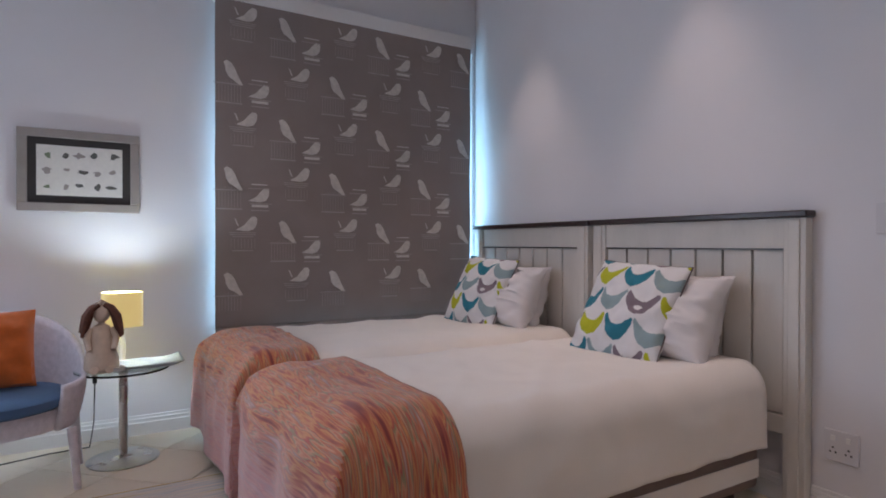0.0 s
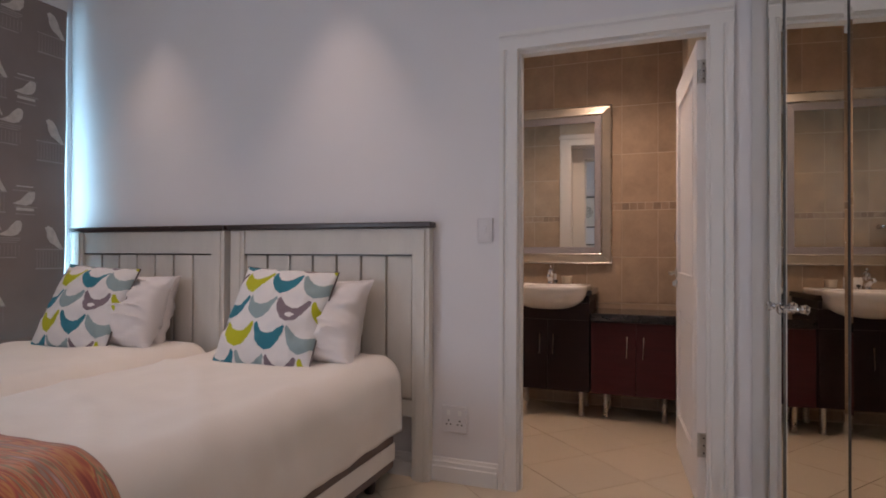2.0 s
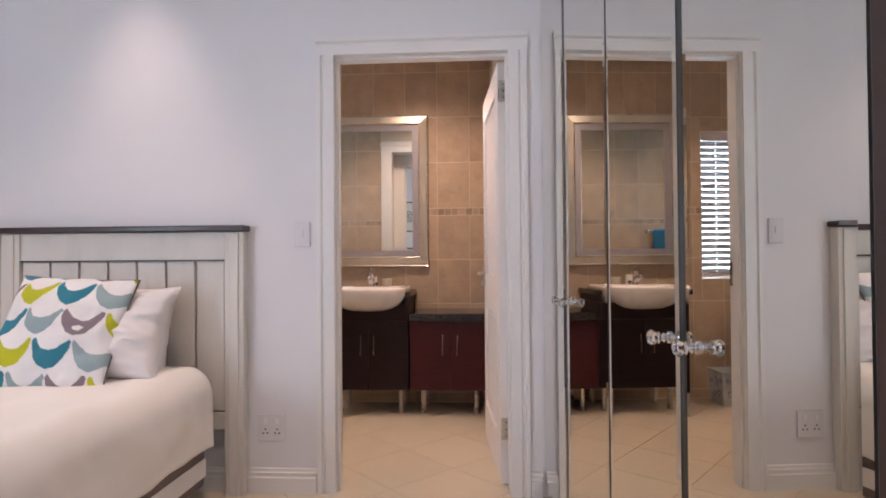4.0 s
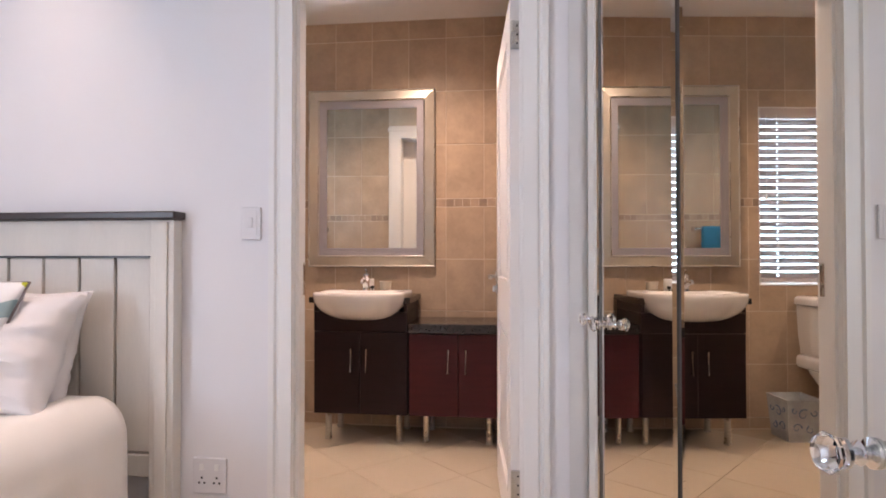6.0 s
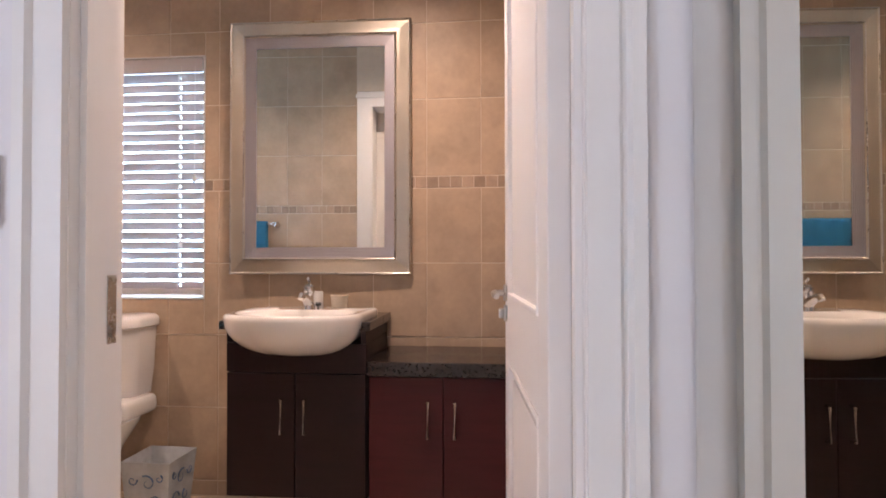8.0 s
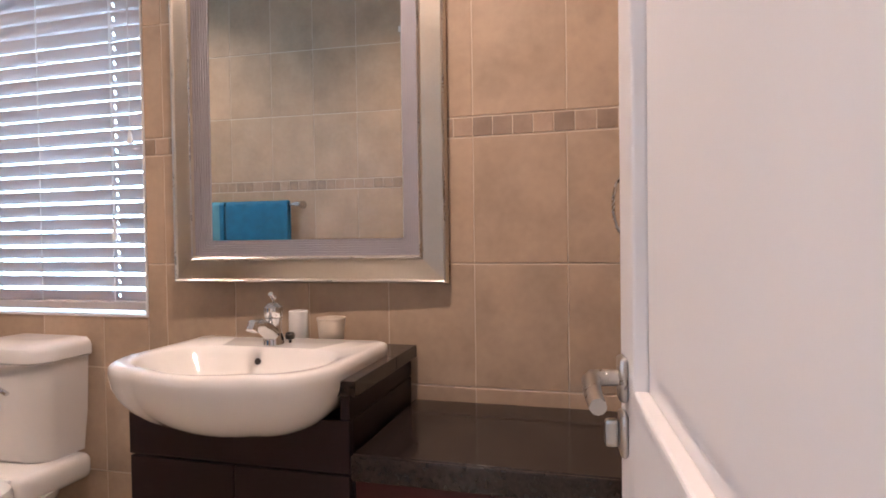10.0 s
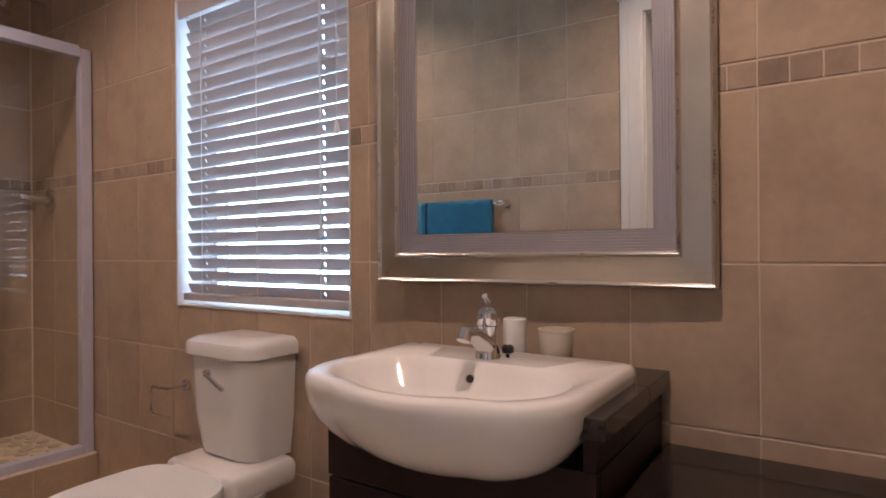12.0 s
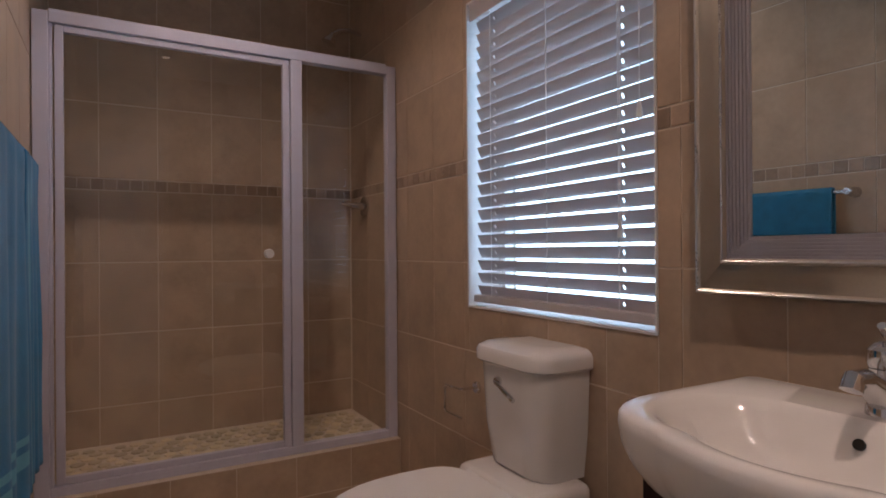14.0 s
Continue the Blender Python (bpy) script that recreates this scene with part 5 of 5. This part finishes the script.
for dy in (-0.085, 0.085):
    hb_ = tube([(3.905, TCY + dy - 0.028, 0.452), (3.905, TCY + dy + 0.028, 0.452)], 0.015, 12)
    keep(mesh_ob("seat_hinge", hb_, PVC, True), toilet)
tp = thing("toilet_roll_holder", "empty chrome toilet roll holder on the tiled wall", "roll holder", at=(4.15, 2.15, 0.6))
bs = disc(0, 0, 0.022, 0, 0.012)
bmesh.ops.transform(bs, matrix=pose(4.1495, 2.075, 0.615, 0, 0, 90), verts=bs.verts[:])
keep(mesh_ob("rosette", bs, CHROME, True), tp)
keep(mesh_ob("arm", tube([(4.138, 2.075, 0.615), (4.085, 2.075, 0.615), (4.082, 2.09, 0.612), (4.082, 2.19, 0.610), (4.082, 2.20, 0.60), (4.082, 2.20, 0.52), (4.082, 2.19, 0.51), (4.082, 2.08, 0.51)], 0.005, 8), CHROME, True), tp)
bin_ = thing("waste_bin", "small printed waste bin standing beside the toilet", "bin", at=(3.96, 1.36, 0))
BH = 0.25
bn = loft([ring(3.96, 1.36, z, r, r, 4) for z, r in ((0.002, 0.120), (0.03, 0.123), (BH - 0.02, 0.146), (BH, 0.150))], cap1=False)
bmesh.ops.transform(bn, matrix=Matrix.Translation((3.96, 1.36, 0)) @ pose(0, 0, 0, 0, 0, 45) @ Matrix.Translation((-3.96, -1.36, 0)), verts=bn.verts[:])
keep(solid(mesh_ob("body", bn, BASKET), 0.004), bin_)


def bin_half(z):
    """Half-width of the bin at a height."""
    return 0.085 + 0.0212 * z / BH + 0.0052


for side in range(2):
    for cu, cz, r, turn in ((-0.045, 0.085, 0.030, 0), (0.035, 0.075, 0.026, 2), (-0.01, 0.165, 0.034, 1), (0.055, 0.175, 0.022, 3), (-0.062, 0.185, 0.018, 2)):
        pts = []
        for k in range(15):
            q, rr = turn + k * 0.48, r * (1 - k / 18)
            u, z = cu + rr * math.cos(q), cz + rr * math.sin(q)
            h = bin_half(z)
            pts.append((3.96 - h, 1.36 + u, z) if side == 0 else (3.96 + u, 1.36 - h, z))
        keep(mesh_ob("printed_curl", tube(pts, [0.0035 - 0.0002 * k for k in range(15)], 5), BLUEP), bin_)

# ---- shower ----
SHY = 2.787
curb = structure("shower_base", cube(WX + 0.006, 4.150, SHY - 0.05, SHY + 0.05, -0.02, 0.245), GROUT, "raised tiled shower threshold", "shower base")
structure("shower_floor", cube(WX + 0.006, 4.150, SHY + 0.051, BY - 0.003, -0.02, 0.232), GROUT, "raised mosaic shower floor", "shower floor")
rs = random.Random(8)
peb = bmesh.new()
yy = SHY + 0.075
row = 0
while yy < BY - 0.03:
    xx = WX + 0.035 + (0.028 if row % 2 else 0)
    while xx < 4.13:
        r = rs.uniform(0.024, 0.030)
        k = 7
        a0 = rs.uniform(0, 6)
        lo_ = [peb.verts.new((xx + r * math.cos(a0 + q * 2 * math.pi / k) * rs.uniform(0.88, 1.08), yy + r * math.sin(a0 + q * 2 * math.pi / k) * rs.uniform(0.88, 1.08), 0.233)) for q in range(k)]
        hi_ = [peb.verts.new((v.co.x * 0.9 + xx * 0.1, v.co.y * 0.9 + yy * 0.1, 0.238)) for v in lo_]
        peb.faces.new(hi_)
        for q in range(k):
            peb.faces.new((lo_[q], lo_[(q + 1) % k], hi_[(q + 1) % k], hi_[q]))
        xx += 0.062
    yy += 0.055
    row += 1
tagged(mesh_ob("shower_pebbles", peb, PEBBLE), "mottled beige pebble mosaic on the shower floor", "mosaic", kind="stuff")
enc = thing("shower_enclosure", "white framed glass shower enclosure with a hinged door", "shower", at=(3.45, SHY, 0.246))
ST, SB = 1.978, 0.247
keep(mesh_ob("frame_post", boxes((WX + 0.012, WX + 0.060, SHY - 0.022, SHY + 0.022, SB, ST), (WX + 0.060, WX + 0.072, SHY - 0.012, SHY + 0.012, SB, ST), bev=0.003), ALU), enc)
keep(mesh_ob("frame_post", boxes((4.104, 4.149, SHY - 0.022, SHY + 0.022, SB, ST), bev=0.003), ALU), enc)
keep(mesh_ob("frame_post", boxes((3.655, 3.705, SHY - 0.022, SHY + 0.022, SB, ST), bev=0.003), ALU), enc)
keep(mesh_ob("frame_rail", boxes((WX + 0.0605, 4.1035, SHY - 0.024, SHY + 0.024, ST - 0.040, ST + 0.002), (WX + 0.0605, 4.1035, SHY - 0.014, SHY + 0.014, ST + 0.002, ST + 0.012), bev=0.003), ALU), enc)
keep(mesh_ob("frame_rail", boxes((WX + 0.0605, 4.1035, SHY - 0.024, SHY + 0.024, SB, SB + 0.035), bev=0.003), ALU), enc)
sd = keep(mesh_ob("shower_door", boxes((2.812, 2.840, SHY - 0.014, SHY + 0.010, SB + 0.037, ST - 0.042), (3.622, 3.652, SHY - 0.014, SHY + 0.010, SB + 0.037, ST - 0.042),
                                       (2.840, 3.622, SHY - 0.014, SHY + 0.010, SB + 0.037, SB + 0.062), (2.840, 3.622, SHY - 0.014, SHY + 0.010, ST - 0.067, ST - 0.042), bev=0.002), ALU), enc)
keep(mesh_ob("glass_pane", cube(2.840, 3.622, SHY - 0.004, SHY + 0.001, SB + 0.060, ST - 0.065), GLASS), sd).visible_shadow = False
keep(mesh_ob("glass_pane", cube(3.705, 4.104, SHY - 0.003, SHY + 0.002, SB + 0.035, ST - 0.040), GLASS), enc).visible_shadow = False
kb = disc(0, 0, 0.020, 0, 0.030)
bmesh.ops.transform(kb, matrix=pose(3.562, SHY - 0.0045, 1.108, 180, 0, 0) , verts=kb.verts[:])
keep(mesh_ob("knob", kb, PVC, True), sd)
head = thing("overhead_shower", "chrome shower head on a wall arm above the enclosure", "shower head", at=(4.15, 3.20, 2.3))
keep(mesh_ob("arm", tube([(4.149, 3.20, 2.270), (4.08, 3.20, 2.285), (4.03, 3.20, 2.275), (4.0, 3.20, 2.255)], 0.010, 10), CHROME, True), head)
hd = turned(0, 0, [(0.012, 0.0), (0.018, -0.02), (0.036, -0.05), (0.038, -0.06), (0.030, -0.062)], 20)
bmesh.ops.transform(hd, matrix=pose(3.995, 3.20, 2.253, 0, 25, 0), verts=hd.verts[:])
keep(mesh_ob("rose", hd, CHROME, True), head)
mx = thing("shower_mixer", "chrome single-lever shower mixer on the tiles", "shower mixer", at=(4.15, 3.16, 1.35))
bs = disc(0, 0, 0.055, 0, 0.012)
bmesh.ops.transform(bs, matrix=pose(4.1495, 3.16, 1.35, 0, 0, 90), verts=bs.verts[:])
keep(mesh_ob("plate", bs, CHROME, True), mx)
keep(mesh_ob("lever", tube([(4.138, 3.16, 1.35), (4.08, 3.16, 1.355), (4.02, 3.16, 1.365)], [0.022, 0.016, 0.009], 12), CHROME, True), mx)

# ---- towel rail, towels and ring ----
RX, RZ = 2.815, 1.328
rail = thing("towel_rail", "chrome towel rail on the tiled wall", "towel rail", at=(WX, 1.75, RZ))
keep(mesh_ob("bar", tube([(RX, 1.34, RZ), (RX, 2.08, RZ)], 0.008, 12), CHROME, True), rail)
for y in (1.36, 2.06):
    keep(mesh_ob("bracket", tube([(WX + 0.007, y, RZ), (RX + 0.005, y, RZ)], [0.022, 0.012], 14), CHROME, True), rail)


def towel(ya, yb, zf, zbk, material, seed, off):
    def f(u, v):
        s = u * (zf + zbk + 0.05)
        r = 0.013 + off
        y = ya + (yb - ya) * v
        w = 0.006 * math.sin(v * 21 + seed) * min(1, abs(u - 0.5) * 4) + 0.005 * noise.noise(Vector((u * 4, v * 6, seed)))
        if s < zf:
            return RX + r + w + 0.006 * math.sin(v * 9) * (1 - s / zf), y, RZ - (zf - s)
        if s > zf + 0.05:
            return RX - r + w * 0.5, y, RZ - (s - zf - 0.05)
        a = (s - zf) / 0.05 * math.pi
        return RX + r * math.cos(a), y, RZ + r * math.sin(a)
    return solid(mesh_ob("towel", sheet(90, 40, f), material, True), 0.008)


t1 = tagged(towel(1.405, 1.765, 0.74, 0.55, [TOWELB, TOWELL], 2, 0.0), "bright blue bath towel hanging over the rail", "towel", "towels")
for p in t1.data.polygons:
    if any(a < p.center.z < b for a, b in ((0.685, 0.700), (0.712, 0.722), (0.735, 0.745))):
        p.material_index = 1
t2 = tagged(towel(1.775, 2.00, 0.72, 0.50, [TOWELB, TOWELL], 6, 0.0), "blue striped hand towel hanging over the rail", "towel", "towels")
for p in t2.data.polygons:
    if 1.80 < p.center.y < 1.84 or 1.87 < p.center.y < 1.89:
        p.material_index = 1
tr = thing("towel_ring", "chrome towel ring on the tiled wall by the counter", "towel ring", at=(3.86, SY, 1.27))
bs = disc(0, 0, 0.022, 0, 0.010)
bmesh.ops.transform(bs, matrix=pose(3.742, SY + 0.002, 1.250, 0, 0, 0), verts=bs.verts[:])
keep(mesh_ob("rosette", bs, CHROME, True), tr)
keep(mesh_ob("arm", tube([(3.742, SY + 0.010, 1.250), (3.742, SY + 0.045, 1.250)], 0.007, 10), CHROME, True), tr)
rg = tube([(0.053 * math.cos(k * math.pi / 16), 0, 0.056 * math.sin(k * math.pi / 16)) for k in range(32)], 0.0038, 8, closed=True)
bmesh.ops.transform(rg, matrix=pose(3.742, SY + 0.040, 1.196, 0, 0, 24), verts=rg.verts[:])
keep(mesh_ob("ring", rg, CHROME, True), tr)

# ---- ceiling downlights ----
for x, y, z in DOWNLIGHTS:
    dn = thing("downlight", "small recessed round ceiling downlight", "downlight", "downlights", at=(x, y, z))
    keep(mesh_ob("trim", loft([ring(x, y, zz, r, r, 24) for r, zz in ((0.030, z - 0.002), (0.046, z - 0.002), (0.044, z - 0.010), (0.030, z - 0.006), (0.030, z - 0.002))], cap0=False, cap1=False), PVC, True), dn)
    keep(mesh_ob("lens", loft([ring(x, y, zz, 0.029, 0.029, 24) for zz in (z - 0.0045, z - 0.002)]), LEDD), dn)

# ---- floor tiles, laid diagonally ----
ft = 0.40
fm = None
c45 = math.sqrt(0.5)
for i in range(-16, 17):
    for j in range(-16, 17):
        x, y = 3.35 + (i - j) * ft * c45, 0.9 + (i + j) * ft * c45
        if not (-2.3 < x < 4.08 and -2.2 < y < 3.5) or (x > 2.6 and y > SHY - 0.1) or (x > 2.7 and y < -0.45) or (x > 0.3 and y < -1.3):
            continue
        if fm is None:
            bm = loft([[(s * (ft - 0.003 - e) / 2, t * (ft - 0.003 - e) / 2, z) for s, t in ((-1, -1), (1, -1), (1, 1), (-1, 1))] for z, e in ((-0.006, 0.0), (-0.001, 0.0), (0.0, 0.002))], cap0=False)
            ob = mesh_ob("floor_tile", bm, FLOORT)
            fm = ob.data
        else:
            ob = new("floor_tile", fm)
        ob.matrix_world = pose(x, y, 0, 0, 0, 45)
        keep(ob, floor)

# ---- wall tiles ----
ROWS_Z = [0.0, 0.07, 0.405, 0.74, 1.07, 1.405, None, 1.458, 1.805, 2.15, 2.495, BATH_CEIL]
tile_cache = {}


def tile_piece(parent, axis, face, sign, u0, u1, v0, v1, material, name):
    """One tile proud of a wall; axis 'x': wall at x=face, u is y; axis 'y': wall at y=face, u is x."""
    w, h = round(u1 - u0, 4), round(v1 - v0, 4)
    if w < 0.006 or h < 0.006:
        return
    key = (axis, sign, w, h, name)
    if key not in tile_cache:
        rings = []
        for d, e in ((0.0, 0.0), (0.0012, 0.0), (0.002, 0.0010)):
            r = [(-w / 2 + e, -h / 2 + e), (w / 2 - e, -h / 2 + e), (w / 2 - e, h / 2 - e), (-w / 2 + e, h / 2 - e)]
            rings.append([(sign * d, a, b) if axis == "x" else (a, sign * d, b) for a, b in r])
        bm = loft(rings, cap0=False)
        ob = mesh_ob(name, bm, material)
        tile_cache[key] = ob.data
    else:
        ob = new(name, tile_cache[key])
    uc, vc = (u0 + u1) / 2, (v0 + v1) / 2
    ob.location = (face, uc, vc) if axis == "x" else (uc, face, vc)
    ob.parent = parent
    return ob


def minus(rect, hole):
    """What is left of rect (u0, u1, v0, v1) outside hole, as rectangles."""
    u0, u1, v0, v1 = rect
    if not hole or u1 <= hole[0] or u0 >= hole[1] or v1 <= hole[2] or v0 >= hole[3]:
        return [rect]
    out = []
    if u0 < hole[0]:
        out.append((u0, hole[0], v0, v1))
    if u1 > hole[1]:
        out.append((hole[1], u1, v0, v1))
    a, b = max(u0, hole[0]), min(u1, hole[1])
    if v0 < hole[2]:
        out.append((a, b, v0, hole[2]))
    if v1 > hole[3]:
        out.append((a, b, hole[3], v1))
    return out


def tile_wall(parent, axis, face, sign, u0, u1, start, hole=None, zmin=0.0, zmax=BATH_CEIL):
    g, tw, dw = 0.0024, 0.243, 0.0527
    for za, zb_ in zip(ROWS_Z, ROWS_Z[1:]):
        if zb_ is None:
            za, zb_, step, m, nm = 1.405, 1.458, dw, DECO, "deco_tile"
        elif za is None:
            continue
        else:
            step, m, nm = tw, TILE, "wall_tile"
        k = math.floor((u0 - start) / step)
        while start + k * step < u1:
            a, b = max(u0, start + k * step), min(u1, start + (k + 1) * step)
            for r in minus((a, b, max(za, zmin), min(zb_, zmax)), hole):
                if r[3] > r[2]:
                    tile_piece(parent, axis, face, sign, r[0] + 0.0016, r[1] - 0.0016, r[2] + g, r[3] - g, m, nm)
            k += 1


tile_wall(wall_be, "x", EX, -1, SY + 0.006, BY - 0.006, 0.226, (WIN[0], WIN[1], WIN[2], WIN[3]))
tile_wall(wall_bs, "y", SY, 1, 3.402, EX - 0.0061, EX - 0.0061 - 0.243 * 4)
tile_wall(wall_bn, "y", BY, -1, WX + 0.0125, EX - 0.0061, EX - 0.0061 - 0.243 * 6)
tile_wall(wall_bw, "x", WX + 0.006, 1, 0.804, BY - 0.0061, 0.804)
tile_wall(curb, "y", SHY - 0.05, -1, WX + 0.0125, EX - 0.0061, EX - 0.0061 - 0.243 * 6, zmax=0.245)
